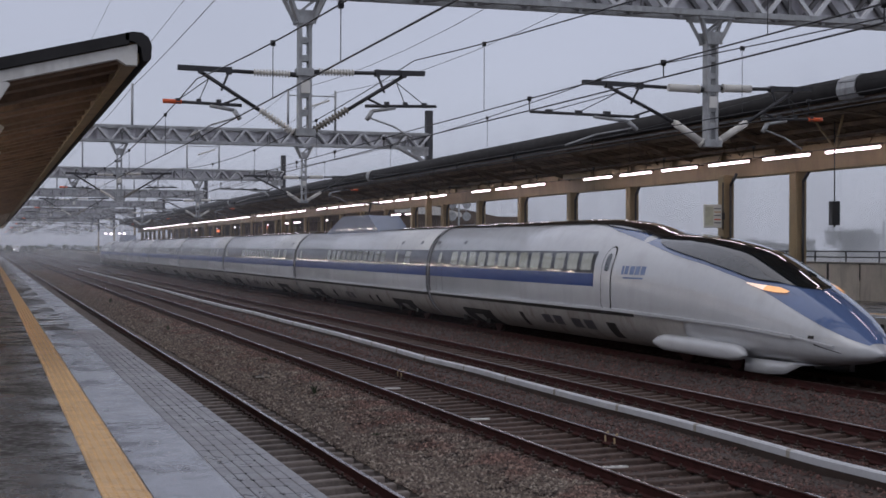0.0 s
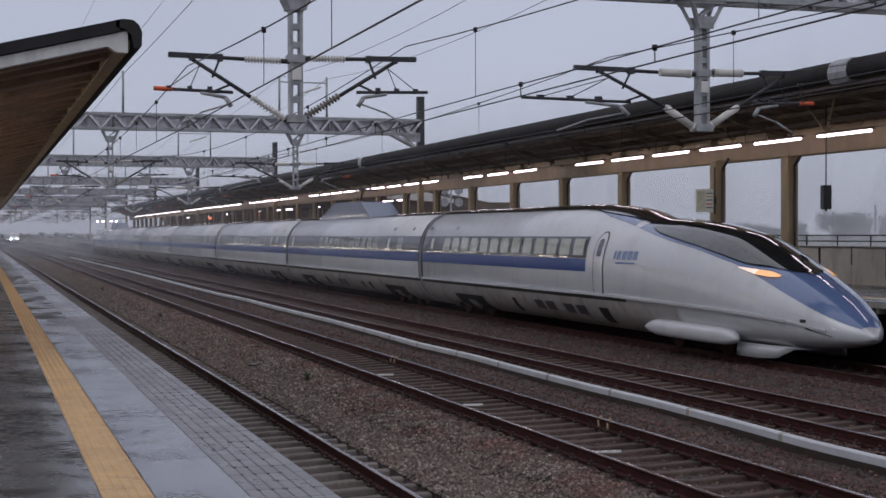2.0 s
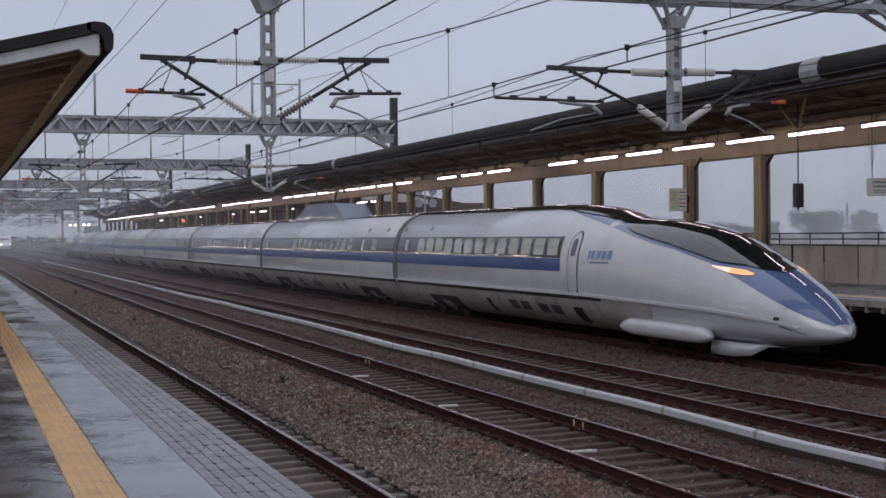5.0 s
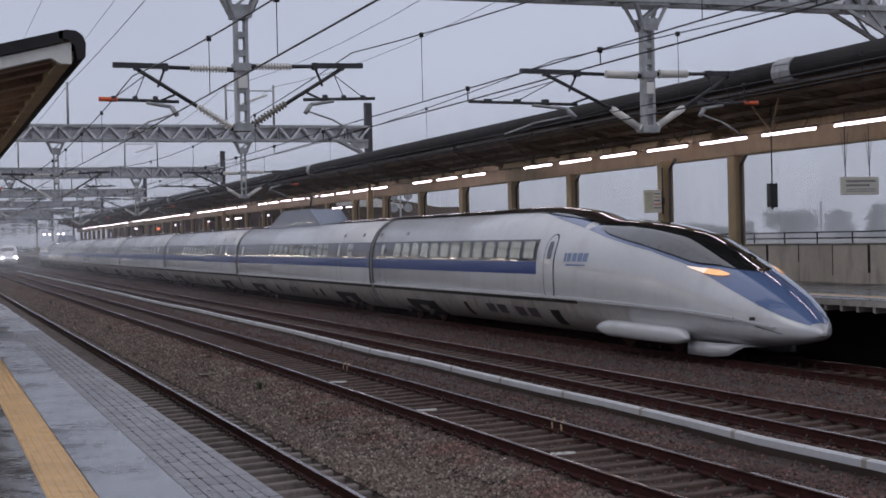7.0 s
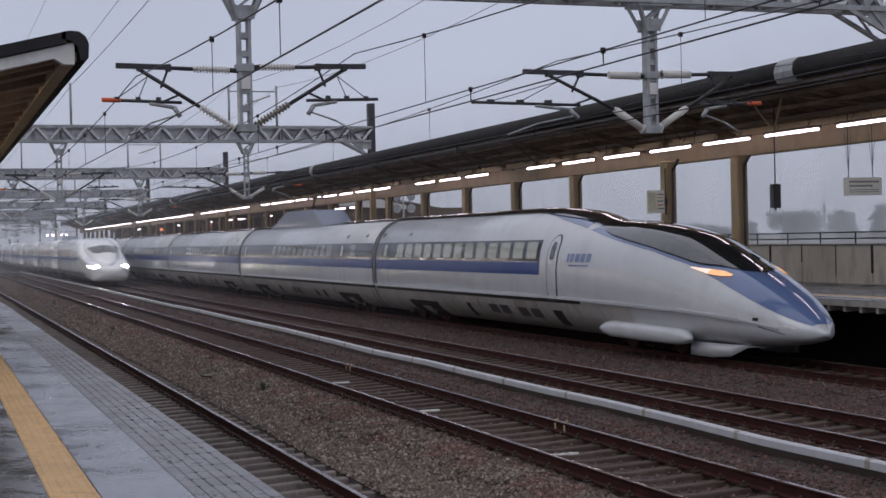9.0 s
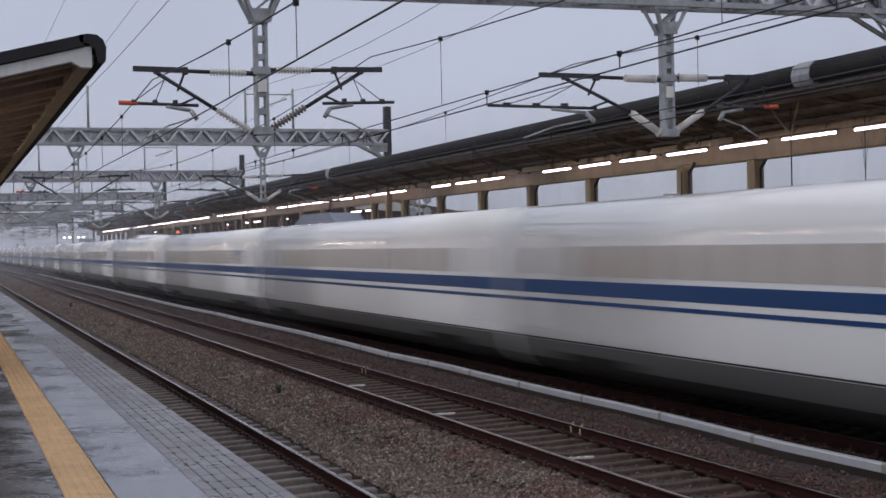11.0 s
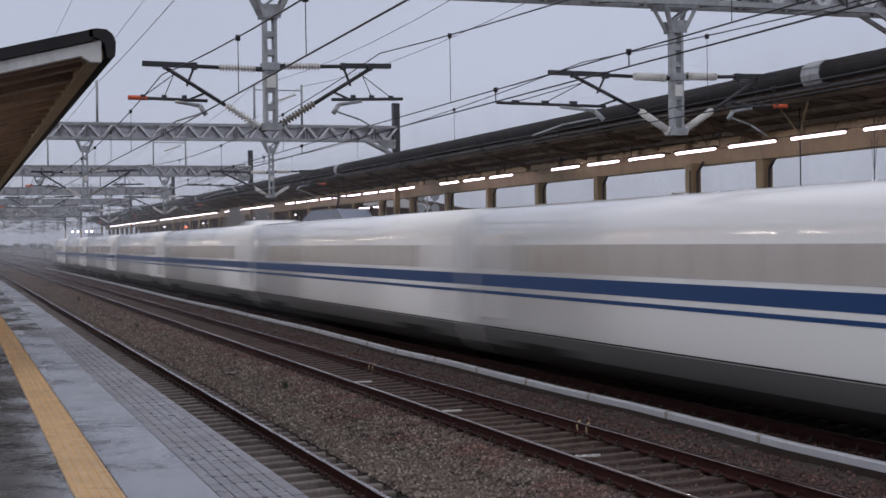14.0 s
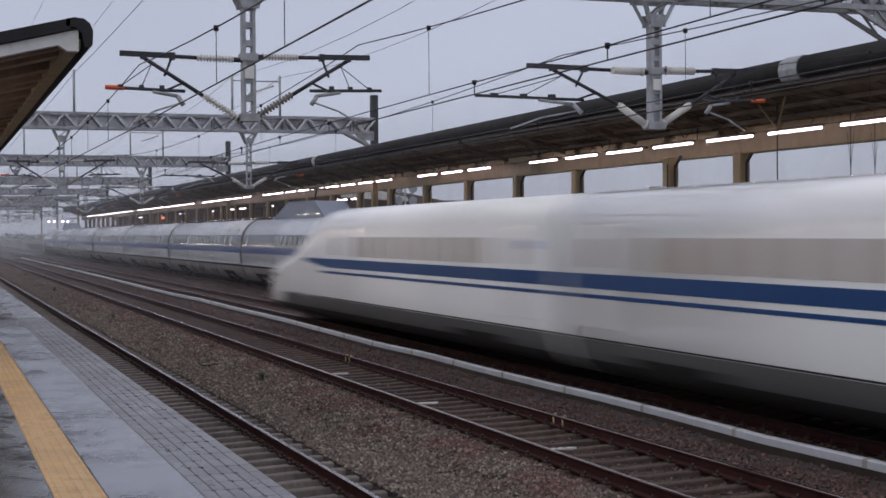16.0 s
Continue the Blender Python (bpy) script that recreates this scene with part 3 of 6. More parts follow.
# ---------------------------------------------------------------- far platform
def far_platform():
    y0, y1 = -14.0, 330.0
    bm = bmesh.new()
    # set-back face coloured near-black for the shade under the overhang
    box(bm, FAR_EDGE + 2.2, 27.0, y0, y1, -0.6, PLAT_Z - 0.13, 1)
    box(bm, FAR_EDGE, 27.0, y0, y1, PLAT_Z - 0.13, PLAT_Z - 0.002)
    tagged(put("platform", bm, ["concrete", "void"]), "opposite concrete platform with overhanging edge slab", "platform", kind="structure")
    fp = thing("platform_paving", "wet asphalt with pale edge line on the opposite platform", "paving", kind="structure")
    part("asphalt", boxes((FAR_EDGE + 0.75, 26.5, y0, y1, PLAT_Z, PLAT_Z + 0.012)), "platform", fp)
    part("edge_band", boxes((FAR_EDGE + 0.02, FAR_EDGE + 0.74, y0, y1, PLAT_Z, PLAT_Z + 0.012)), "platform_edge", fp)
    part("edge_line", boxes((FAR_EDGE + 0.8, FAR_EDGE + 0.9, y0, y1, PLAT_Z + 0.012, PLAT_Z + 0.018)), "white", fp)
    part("yellow_line", boxes((FAR_EDGE + 1.0, FAR_EDGE + 1.3, y0, y1, PLAT_Z + 0.012, PLAT_Z + 0.018)), "yellow", fp)
    # slab brackets under the edge
    bm = boxes((FAR_EDGE + 0.03, FAR_EDGE + 2.2, 0, 0.1, PLAT_Z - 0.26, PLAT_Z - 0.13))
    b = part("bracket", bm, "concrete", fp)
    b.location = (0, 10, 0)
    for i in range(1, 60):
        again(b, fp, pose(0, 10 + 0.6 * i, 0))
    # back wall in panels with a railing on it
    wl = thing("platform_wall", "beige panel wall with dark streaked joints and a railing", "wall", kind="structure")
    part("plinth", boxes((25.32, 25.5, y0, y1, PLAT_Z, PLAT_Z + 1.1)), "concrete", wl)
    pn = part("wall_panel", bevelled(boxes((25.2, 25.316, 0.02, 1.73, PLAT_Z, PLAT_Z + 1.12)), 0.012), "wall", wl)
    pn.location = (0, 10, 0)
    for i in range(1, 90):
        again(pn, wl, pose(0, 10 + 1.75 * i, 0))
    rng = random.Random(21)
    for i in range(34):
        w_, h_ = rng.choice((0.03, 0.05, 0.12)), rng.uniform(0.5, 1.1)
        part("joint_streak", boxes((25.194, 25.2, 10 + 1.75 * i - w_ / 2, 10 + 1.75 * i + w_ / 2, PLAT_Z + 1.12 - h_, PLAT_Z + 1.115)), "void", wl, "dark damp streak at a joint")
    part("coping", boxes((25.15, 25.5, y0, 180, PLAT_Z + 1.12, PLAT_Z + 1.17)), "concrete", wl)
    rl = thing("railing", "grey steel railing on top of the platform wall", "railing", kind="structure")
    for z in (PLAT_Z + 1.5, PLAT_Z + 1.32):
        part("rail_bar", tube(bmesh.new(), (25.3, y0, z), (25.3, 180, z), 0.022, 6), "darksteel", rl)
    ps = part("post", tube(bmesh.new(), (25.3, 0, PLAT_Z + 1.16), (25.3, 0, PLAT_Z + 1.5), 0.025, 6), "darksteel", rl)
    ps.location = (0, 10.9, 0)
    for i in range(1, 90):
        again(ps, rl, pose(0, 10.9 + 1.75 * i, 0))


far_platform()


# ---------------------------------------------------------------- far canopy
COL_Y = [36.26 + 5.55 * i for i in [-2] + list(range(0, 34))]


def far_canopy():
    y0, y1 = 25.4, 225.0
    cn = thing("canopy", "long platform canopy with black rounded eave and brown deck", "canopy", kind="structure")
    # butterfly roof: deck low in the middle, high at both eaves
    bm = bmesh.new()
    sweep(bm, [(19.35, 6.42), (22.1, 5.72), (24.8, 6.42), (24.8, 6.6), (22.1, 5.9), (19.35, 6.6)], [(y0, 0, 0), (y1, 0, 0)])
    part("deck", bm, "soffit", cn)
    for s, x in ((1, 19.2), (-1, 25.0)):
        prof = [(x + s * dx, z) for dx, z in ((0.0, 6.4), (-0.08, 6.46), (-0.12, 6.6), (-0.08, 6.78), (0.05, 6.89), (0.22, 6.91), (0.36, 6.84), (0.34, 6.68), (0.18, 6.5), (0.14, 6.4))]
        part("eave", sweep(bmesh.new(), prof if s > 0 else prof[::-1], [(y0 - 0.1, 0, 0), (y1, 0, 0)], smooth=True), "gutter", cn)
    for ya, yb in ((29.0, 29.75), (73.6, 74.2), (120, 120.7)):
        prof = [(19.2 + dx, z) for dx, z in ((-0.04, 6.36), (-0.11, 6.45), (-0.145, 6.6), (-0.1, 6.8), (0.05, 6.915), (0.25, 6.93), (0.14, 6.36))]
        part("flashing", sweep(bmesh.new(), prof, [(ya, 0, 0), (yb, 0, 0)]), "galv", cn, "pale metal sleeve on the eave")
    part("edge_angle", boxes((19.36, 19.42, y0, y1, 6.3, 6.36)), "galv_dull", cn, "grey steel edge angle")
    # deck ribs seen from below
    bm = bmesh.new()
    y = y0 + 0.3
    while y < 120:
        beam(bm, (19.5, y, 6.39), (22.0, y, 5.74), 0.05, 0.05)
        y += 0.62
    tagged(part("deck_rib", bm, "soffit", cn), kind="stuff")
    for x, z in ((19.9, 6.22), (20.7, 6.02), (21.4, 5.84)):
        part("purlin", boxes((x - 0.05, x + 0.05, y0, y1, z - 0.08, z + 0.03)), "soffit", cn)
    # end frame
    bm = bmesh.new()
    beam(bm, (19.4, y0 - 0.05, 6.4), (22.1, y0 - 0.05, 5.7), 0.1, 0.3)
    part("end_beam", bm, "white", cn)
    part("girder", bevelled(boxes((21.9, 22.3, y0, y1, 5.02, 5.76)), 0.02), "beige", cn, "cream steel girder")
    # cream gusset panels between the girder and the deck
    gp = part("gusset_panel", boxes((21.5, 21.56, 0.15, 3.0, 5.5, 5.72)), "beige", cn)
    gp.location = (0, 36.5, 0)
    for i in range(1, 26):
        again(gp, cn, pose(0, 36.5 + 3.3 * i, 0))
    raf = bmesh.new()
    beam(raf, (19.45, 0, 6.28), (22.0, 0, 5.55), 0.09, 0.16)
    rf = part("rafter", raf, "soffit", cn)
    rf.location = (0, COL_Y[0], 0)
    rod = bmesh.new()
    tube(rod, (19.6, 0, 6.2), (21.7, 2.7, 5.6), 0.02, 5)
    tube(rod, (19.6, 5.4, 6.2), (21.7, 2.7, 5.6), 0.02, 5)
    rd = part("brace_rod", rod, "soffit", cn)
    rd.location = (0, COL_Y[0], 0)
    for y in COL_Y[1:]:
        again(rf, cn, pose(0, y, 0))
        again(rd, cn, pose(0, y, 0))
    bm = bevelled(boxes((21.82, 22.18, -0.2, 0.2, PLAT_Z, 5.05)), 0.05, 2)
    first = tagged(put("canopy_column", bm, "beige"), "cream steel column with drainpipe under the canopy girder", "column", "canopy columns")
    pipe = tube(bmesh.new(), (22.02, -0.25, PLAT_Z), (22.02, -0.25, 4.75), 0.036, 8)
    tube(pipe, (22.02, -0.25, 4.75), (22.05, -0.55, 5.06), 0.045, 8)
    part("drainpipe", pipe, "darksteel", first, "dark grey drainpipe")
    first.location = (0, COL_Y[0], 0)
    for i, y in enumerate(COL_Y[1:]):
        copy_thing(first, pose(-0.85, 38.9, 0) if abs(y - 41.8) < 0.1 else pose(0, y, 0))
    # tube lamps
    lamp = thing("tube_lamp", "lit white fluorescent tube lamp under the canopy", "lamp", "canopy lamps")
    lamp.location = (21.0, 36.45, 5.38)
    hb = bmesh.new()
    sweep(hb, [(-0.1, 0.045), (0.0, 0.05), (0.1, 0.045), (0.045, 0.1), (-0.045, 0.1)], [(-2.42, 0, 0), (0.02, 0, 0)])
    for y in (-0.5, -1.9):
        tube(hb, (0.3, y, 0.55), (0, y, 0.08), 0.012, 5)
    part("housing", hb, "soffit", lamp)
    part("tube", tube(bmesh.new(), (0, -2.4, 0), (0, 0, 0), 0.034, 8), "tube", lamp)
    for i in list(range(-2, 0)) + list(range(1, 54)):
        if i not in (5, 9, 19, 26, 38):
            copy_thing(lamp, pose(21.0, 36.45 + 3.23 * i, 5.38))
    low = thing("tube_lamp", "lit tube lamp hung low over the waiting area", "lamp", "low lamps", at=(24.2, 84.5, 4.88))
    hb = sweep(bmesh.new(), [(-0.1, 0.045), (0.0, 0.05), (0.1, 0.045), (0.045, 0.1), (-0.045, 0.1)], [(-2.42, 0, 0), (0.02, 0, 0)])
    part("housing", hb, "soffit", low)
    for y in (-0.4, -2.0):
        part("hanger", tube(bmesh.new(), (0, y, 0.09), (0, y, 1.5), 0.012, 5), "soffit", low)
    part("tube", tube(bmesh.new(), (0, -2.4, 0), (0, 0, 0), 0.034, 8), "tube", low)
    for y in (88, 96, 100, 108, 118, 122, 132, 145, 150, 163, 178):
        copy_thing(low, pose(24.2, y, 4.88))
    for y, w in ((92.0, 0.3), (127.0, 0.3), (155.0, 0.35)):
        sg = thing("lit_sign", "small red lit sign hung under the canopy", "sign", "lit signs", at=(23.4, y, 0))
        part("case", bevelled(boxes((-w, w, 0.0, 0.14, 4.4, 4.75)), 0.02), "black", sg)
        part("face", boxes((-w + 0.05, w - 0.05, -0.012, 0.0, 4.45, 4.7)), "sign_glow", sg)
        for x in (-w + 0.1, w - 0.1):
            part("hanger", tube(bmesh.new(), (x, 0.07, 4.75), (x, 0.07, 6.05), 0.012, 5), "soffit", sg)


far_canopy()


# ---------------------------------------------------------------- near canopy
def near_canopy():
    y0, y1 = 19.3, 210.0
    cn = thing("canopy", "near canopy with dark rounded eave and brown corrugated underside", "canopy", kind="structure")
    slope = 0.245

    def zx(x):
        return 5.5 - (2.0 - x) * slope
    bm = bmesh.new()
    sweep(bm, [(1.85, zx(1.85) + 0.02), (1.85, zx(1.85) + 0.12), (-3.6, zx(-3.6) + 0.12), (-3.6, zx(-3.6) + 0.02)], [(y0, 0, 0), (y1, 0, 0)])
    part("deck", bm, "soffit_near", cn)
    bm = bmesh.new()
    y = y0 + 0.5
    i = 0
    while y < 110:
        beam(bm, (1.75, y, zx(1.75) - 0.05), (-3.5, y, zx(-3.5) - 0.05), 0.3 + 0.12 * (i * 7 % 3), 0.12)
        y += 1.0 + 0.35 * (i * 5 % 3)
        i += 1
    tagged(part("deck_rib", bm, "soffit_near", cn), kind="stuff")
    prof = [(2.0, 5.27), (2.03, 5.3), (2.04, 5.48), (2.0, 5.58), (1.92, 5.64), (1.8, 5.65), (1.7, 5.63), (1.7, 5.54), (1.82, 5.52), (1.9, 5.45), (1.93, 5.27)]
    part("eave", sweep(bmesh.new(), prof, [(y0 - 0.12, 0, 0), (y1, 0, 0)], smooth=True), "gutter", cn)
    bm = bmesh.new()
    sweep(bm, [(1.75, zx(1.75) + 0.05), (1.75, zx(1.75) + 0.2), (-3.6, zx(-3.6) + 0.2), (-3.6, zx(-3.6) + 0.05)], [(y0 - 0.12, 0, 0), (y0 + 0.15, 0, 0)])
    part("verge", bm, "gutter", cn)
    bm = bmesh.new()
    sweep(bm, [(1.86, 5.22), (1.86, zx(1.86) + 0.04), (1.72, zx(1.72) + 0.035), (-3.6, zx(-3.6) + 0.035), (-3.6, zx(-3.6) - 0.11), (1.6, zx(1.6) - 0.11), (1.72, 5.22)], [(y0 - 0.06, 0, 0), (y0 + 0.1, 0, 0)])
    part("end_beam", bm, "white", cn, "white steel end beam")
    part("inner_fascia", boxes((1.72, 1.9, y0 + 0.1, y1, 5.28, 5.4)), "beige", cn)
    bm = boxes((-0.25, 0.0, -0.1, 0.1, PLAT_Z, 5.0))
    beam(bm, (0.0, 0, 4.6), (0.22, 0, 4.95), 0.1, 0.12)
    c = tagged(put("canopy_column", bevelled(bm, 0.01), "white"), "white steel column carrying the near canopy", "column", "near columns")
    c.location = (0, y0, 0)
    for i in range(1, 20):
        copy_thing(c, pose(0, y0 + 7 * i, 0))


near_canopy()


def near_lamps():
    """A row of tube lamps under the near canopy; the trains' sides mirror them."""
    lamp = thing("tube_lamp", "lit white fluorescent tube lamp under the near canopy", "lamp", "near canopy lamps", at=(-0.7, 25.0, 4.62))
    part("housing", sweep(bmesh.new(), [(-0.1, 0.045), (0.0, 0.05), (0.1, 0.045), (0.045, 0.1), (-0.045, 0.1)], [(-2.42, 0, 0), (0.02, 0, 0)]), "white", lamp)
    part("tube", tube(bmesh.new(), (0, -2.4, 0), (0, 0, 0), 0.039, 8), "tube_near", lamp)
    for y in (-0.4, -2.0):
        part("hanger", tube(bmesh.new(), (0, y, 0.1), (0, y, 0.28), 0.012, 5), "white", lamp)
    for i in range(1, 50):
        copy_thing(lamp, pose(-0.7, 25.0 + 3.6 * i, 4.62))


near_lamps()


# ---------------------------------------------------------------- overhead line
GANTRY_Y = [28.3, 70.8, 109, 150, 188, 226, 264, 302]


def insulator(bm, a, b, r, n):
    """One turned porcelain body from a to b with n sheds."""
    a, b = Vector(a), Vector(b)
    q = (b - a).to_track_quat("Z", "Y")
    prof = [(0.0, 0.5)]
    for i in range(n):
        prof += [((i + 0.27) / n, 0.5), ((i + 0.34) / n, 1.0), ((i + 0.66) / n, 1.0), ((i + 0.73) / n, 0.5)]
    prof.append((1.0, 0.5))
    rings = [[bm.verts.new(a.lerp(b, u) + q @ Vector((r * k * math.cos(0.2 * math.pi * j), r * k * math.sin(0.2 * math.pi * j), 0))) for j in range(10)] for u, k in prof]
    for c, d in zip(rings, rings[1:]):
        for j in range(10):
            bm.faces.new((c[j], c[(j + 1) % 10], d[(j + 1) % 10], d[j]))
    bm.faces.new(rings[0][::-1])
    bm.faces.new(rings[-1])


def cantilever(parent, x, s, orange, ribbed=True, k=1.0, dz=0.0, steady=(1.25, 2.75)):
    """One bracket arm set on the drop post at x, reaching to side s (-1 or 1)."""
    def p(d, z):
        return (x + s * (d if d < 0.9 else 0.9 + (d - 0.9) * k), 0, z + dz)
    arm = bmesh.new()
    tube(arm, p(1.02, 6.36), p(2.5, 6.4), 0.04, 8)
    beam(arm, p(1.55, 6.385), p(2.5, 6.4), 0.1, 0.1)
    tube(arm, p(0.9, 5.62), p(2.1, 6.36), 0.04, 8)
    tube(arm, p(1.5, 6.36), p(1.65, 5.98), 0.025, 6)
    tube(arm, p(1.3, 5.85), p(1.6, 5.72), 0.025, 6)
    for d in (1.5, 2.05):
        beam(arm, p(d - 0.05, 6.37), p(d + 0.05, 6.37), 0.14, 0.14)
    part("bracket_arm", arm, "darksteel", parent)
    part("end_fitting", tube(bmesh.new(), p(0.12, 6.34), p(0.3, 6.35), 0.05, 8), "darksteel", parent)
    part("end_fitting", tube(bmesh.new(), p(0.1, 5.14), p(0.22, 5.2), 0.05, 8), "darksteel", parent)
    st = bmesh.new()
    q0, q1 = steady

    def w(d, z):
        return (x + s * (q0 + (q1 - q0) * d), 0, z + dz)
    tube(st, w(0, 5.7), w(1, 5.74), 0.033, 8)
    tube(st, p(1.9, 6.2), w(0.83, 5.76), 0.01, 5)
    tube(st, p(1.9, 6.2), w(0.56, 5.76), 0.01, 5)
    for d in (0.3, 0.56, 0.83):
        beam(st, w(d - 0.03, 5.75), w(d + 0.03, 5.75), 0.08, 0.1)
    part("steady_arm", st, "darksteel", parent)
    if orange:
        part("sleeve", tube(bmesh.new(), w(0.78, 5.732), w(1.02, 5.74), 0.045, 8), "orange", parent, "orange end sleeve")
    dr = bmesh.new()
    tube(dr, w(0.42, 5.68), w(0.1, 5.6), 0.04, 6)
    tube(dr, w(0.1, 5.6), w(0.02, 5.42), 0.05, 6)
    tube(dr, w(0.05, 5.47), w(0.4, 5.3), 0.02, 6)
    tube(dr, w(0.4, 5.3), w(0.68, 5.06), 0.02, 6)
    part("registration_arm", dr, "galv", parent)
    it = bmesh.new()
    if ribbed:
        insulator(it, p(0.28, 6.35), p(1.02, 6.36), 0.075, 12)
    else:
        tube(it, p(0.32, 6.35), p(0.98, 6.36), 0.085, 12)
        tube(it, p(0.28, 6.35), p(0.32, 6.35), 0.1, 12)
    part("insulator", it, "porcelain", parent, "" if ribbed else "fat white insulator")
    it = bmesh.new()
    if ribbed:
        insulator(it, p(0.2, 5.19), p(0.89, 5.62), 0.08, 11)
    else:
        tube(it, p(0.24, 5.215), p(0.85, 5.595), 0.08, 12)
        tube(it, p(0.19, 5.18), p(0.24, 5.215), 0.095, 12)
        tube(it, p(0.85, 5.595), p(0.89, 5.62), 0.06, 12)
    part("insulator", it, "porcelain_dark" if ribbed and s > 0 else "porcelain", parent)


def gantry(x_post):
    g = thing("catenary_gantry", "galvanised lattice gantry with drop posts and insulated arms", "gantry", "gantries over the tracks")
    za, zb = 7.92, 8.62
    xl = -4.5
    for z in (za, zb):
        for y in (-0.3, 0.3):
            bm = bmesh.new()
            box(bm, xl, x_post - 0.1, y - 0.06, y + 0.06, z - 0.06, z + 0.06)
            part("chord", bm, "galv", g)
    bm = bmesh.new()
    n = 44
    dx = (x_post - xl) / n
    for y in (-0.3, 0.3):
        for i in range(n):
            a, b = (za, zb) if i % 2 else (zb, za)
            beam(bm, (xl + i * dx, y, a), (xl + (i + 1) * dx, y, b), 0.09, 0.09)
        if y < 0:  # front bars, in the tone painted as lit
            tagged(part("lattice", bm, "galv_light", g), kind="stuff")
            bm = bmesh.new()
        for i in range(0, n, 6):
            beam(bm, (xl + i * dx, y, za), (xl + i * dx, y, zb), 0.06, 0.06)
    for i in range(n):
        for z in (za, zb):
            beam(bm, (xl + i * dx, -0.3 if i % 2 else 0.3, z), (xl + (i + 1) * dx, 0.3 if i % 2 else -0.3, z), 0.04, 0.04)
    # back bars take a darker tone that stands for shade inside the beam
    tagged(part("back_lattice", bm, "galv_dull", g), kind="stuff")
    bm = boxes((xl, x_post - 0.1, 0.365, 0.375, za - 0.05, zb + 0.05))
    part("web_plate", bm, "galv_old", g, "stained grey web plate behind the lattice")
    # haunch and end posts
    bm = bmesh.new()
    for y in (-0.3, 0.3):
        beam(bm, (x_post - 1.6, y, za), (x_post - 0.1, y, za - 0.75), 0.09, 0.09)
        beam(bm, (x_post - 0.9, y, za - 0.05), (x_post - 0.5, y, za - 0.5), 0.05, 0.05)
    box(bm, x_post - 1.0, x_post - 0.1, -0.29, -0.27, za - 0.4, za)
    part("haunch", bm, "galv", g)
    part("post", boxes((x_post - 0.17, x_post + 0.17, -0.17, 0.17, 5.9, 9.85)), "darksteel", g)
    part("post_foot", boxes((x_post - 0.14, x_post + 0.14, -0.14, 0.14, -0.4, 5.9)), "beige", g, "cream painted foot of the post")
    part("post", boxes((xl - 0.17, xl + 0.17, -0.17, 0.17, -0.4, 9.85)), "galv", g)
    # drop posts with their cone brackets
    for x in (6.0, 15.0):
        bm = bmesh.new()
        for s in (-1, 1):
            box(bm, x + s * 0.098 - 0.032, x + s * 0.098 + 0.032, -0.12, 0.12, 5.08, 7.4)
        z = 5.1
        while z < 7.3:
            box(bm, x - 0.11, x + 0.11, -0.1, -0.08, z, z + 0.12)
            box(bm, x - 0.11, x + 0.11, 0.08, 0.1, z, z + 0.12)
            z += 0.36
        box(bm, x - 0.2, x + 0.2, -0.16, 0.16, 5.06, 5.2)
        box(bm, x - 0.17, x + 0.17, -0.15, 0.15, 6.25, 6.4)
        part("drop_post", bm, "galv", g)
        for y in (-0.16, 0.16):
            for s in (-1, 1):
                part("cone_strut", beam(bmesh.new(), (x + s * 0.14, y * 0.8, 7.3), (x + s * 0.4, y * 1.8, 7.9), 0.08, 0.08), "galv", g)
            part("cone_brace", beam(bmesh.new(), (x - 0.2, y, 7.45), (x + 0.3, y, 7.85), 0.05, 0.05), "galv", g)
            part("cone_seat", boxes((x - 0.42, x + 0.42, y * 1.8 - 0.04, y * 1.8 + 0.04, 7.8, 7.88)), "galv", g)
            part("cone_plate", boxes((x - 0.2, x + 0.2, y - 0.01, y + 0.01, 7.28, 7.55)), "galv", g)
        part("tag_plate", boxes((x - 0.09, x + 0.09, -0.15, -0.125, 5.9, 6.15)), "white", g, "small pale plate")
        for s in (-1, 1):
            cantilever(g, x, s, (x == 6.0 and s < 0) or (x == 15.0 and s > 0), x == 6.0, 1.32 if (x, s) == (15.0, -1) else 1.0,
                       {(6.0, -1): -0.07, (15.0, -1): -0.04}.get((x, s), 0.0), (1.7, 4.2) if (x, s) == (15.0, -1) else (1.25, 2.75))
    # feeder poles on the beam
    for x in (6.6, 14.2, 16.6):
        part("feeder_pole", tube(bmesh.new(), (x, 0, zb), (x, 0, 10.7), 0.06, 6), "galv", g)
    part("feeder_bar", tube(bmesh.new(), (14.2, 0, 10.4), (16.6, 0, 10.4), 0.035, 6), "galv", g)
    it = bmesh.new()
    insulator(it, (15.0, 0, 9.75), (16.3, 0, 10.2), 0.07, 10)
    part("insulator", it, "porcelain", g)
    return g


g0 = gantry(21.5)
g0.location = (0, GANTRY_Y[0], 0)
for y in GANTRY_Y[1:]:
    copy_thing(g0, pose(0, y, 0))


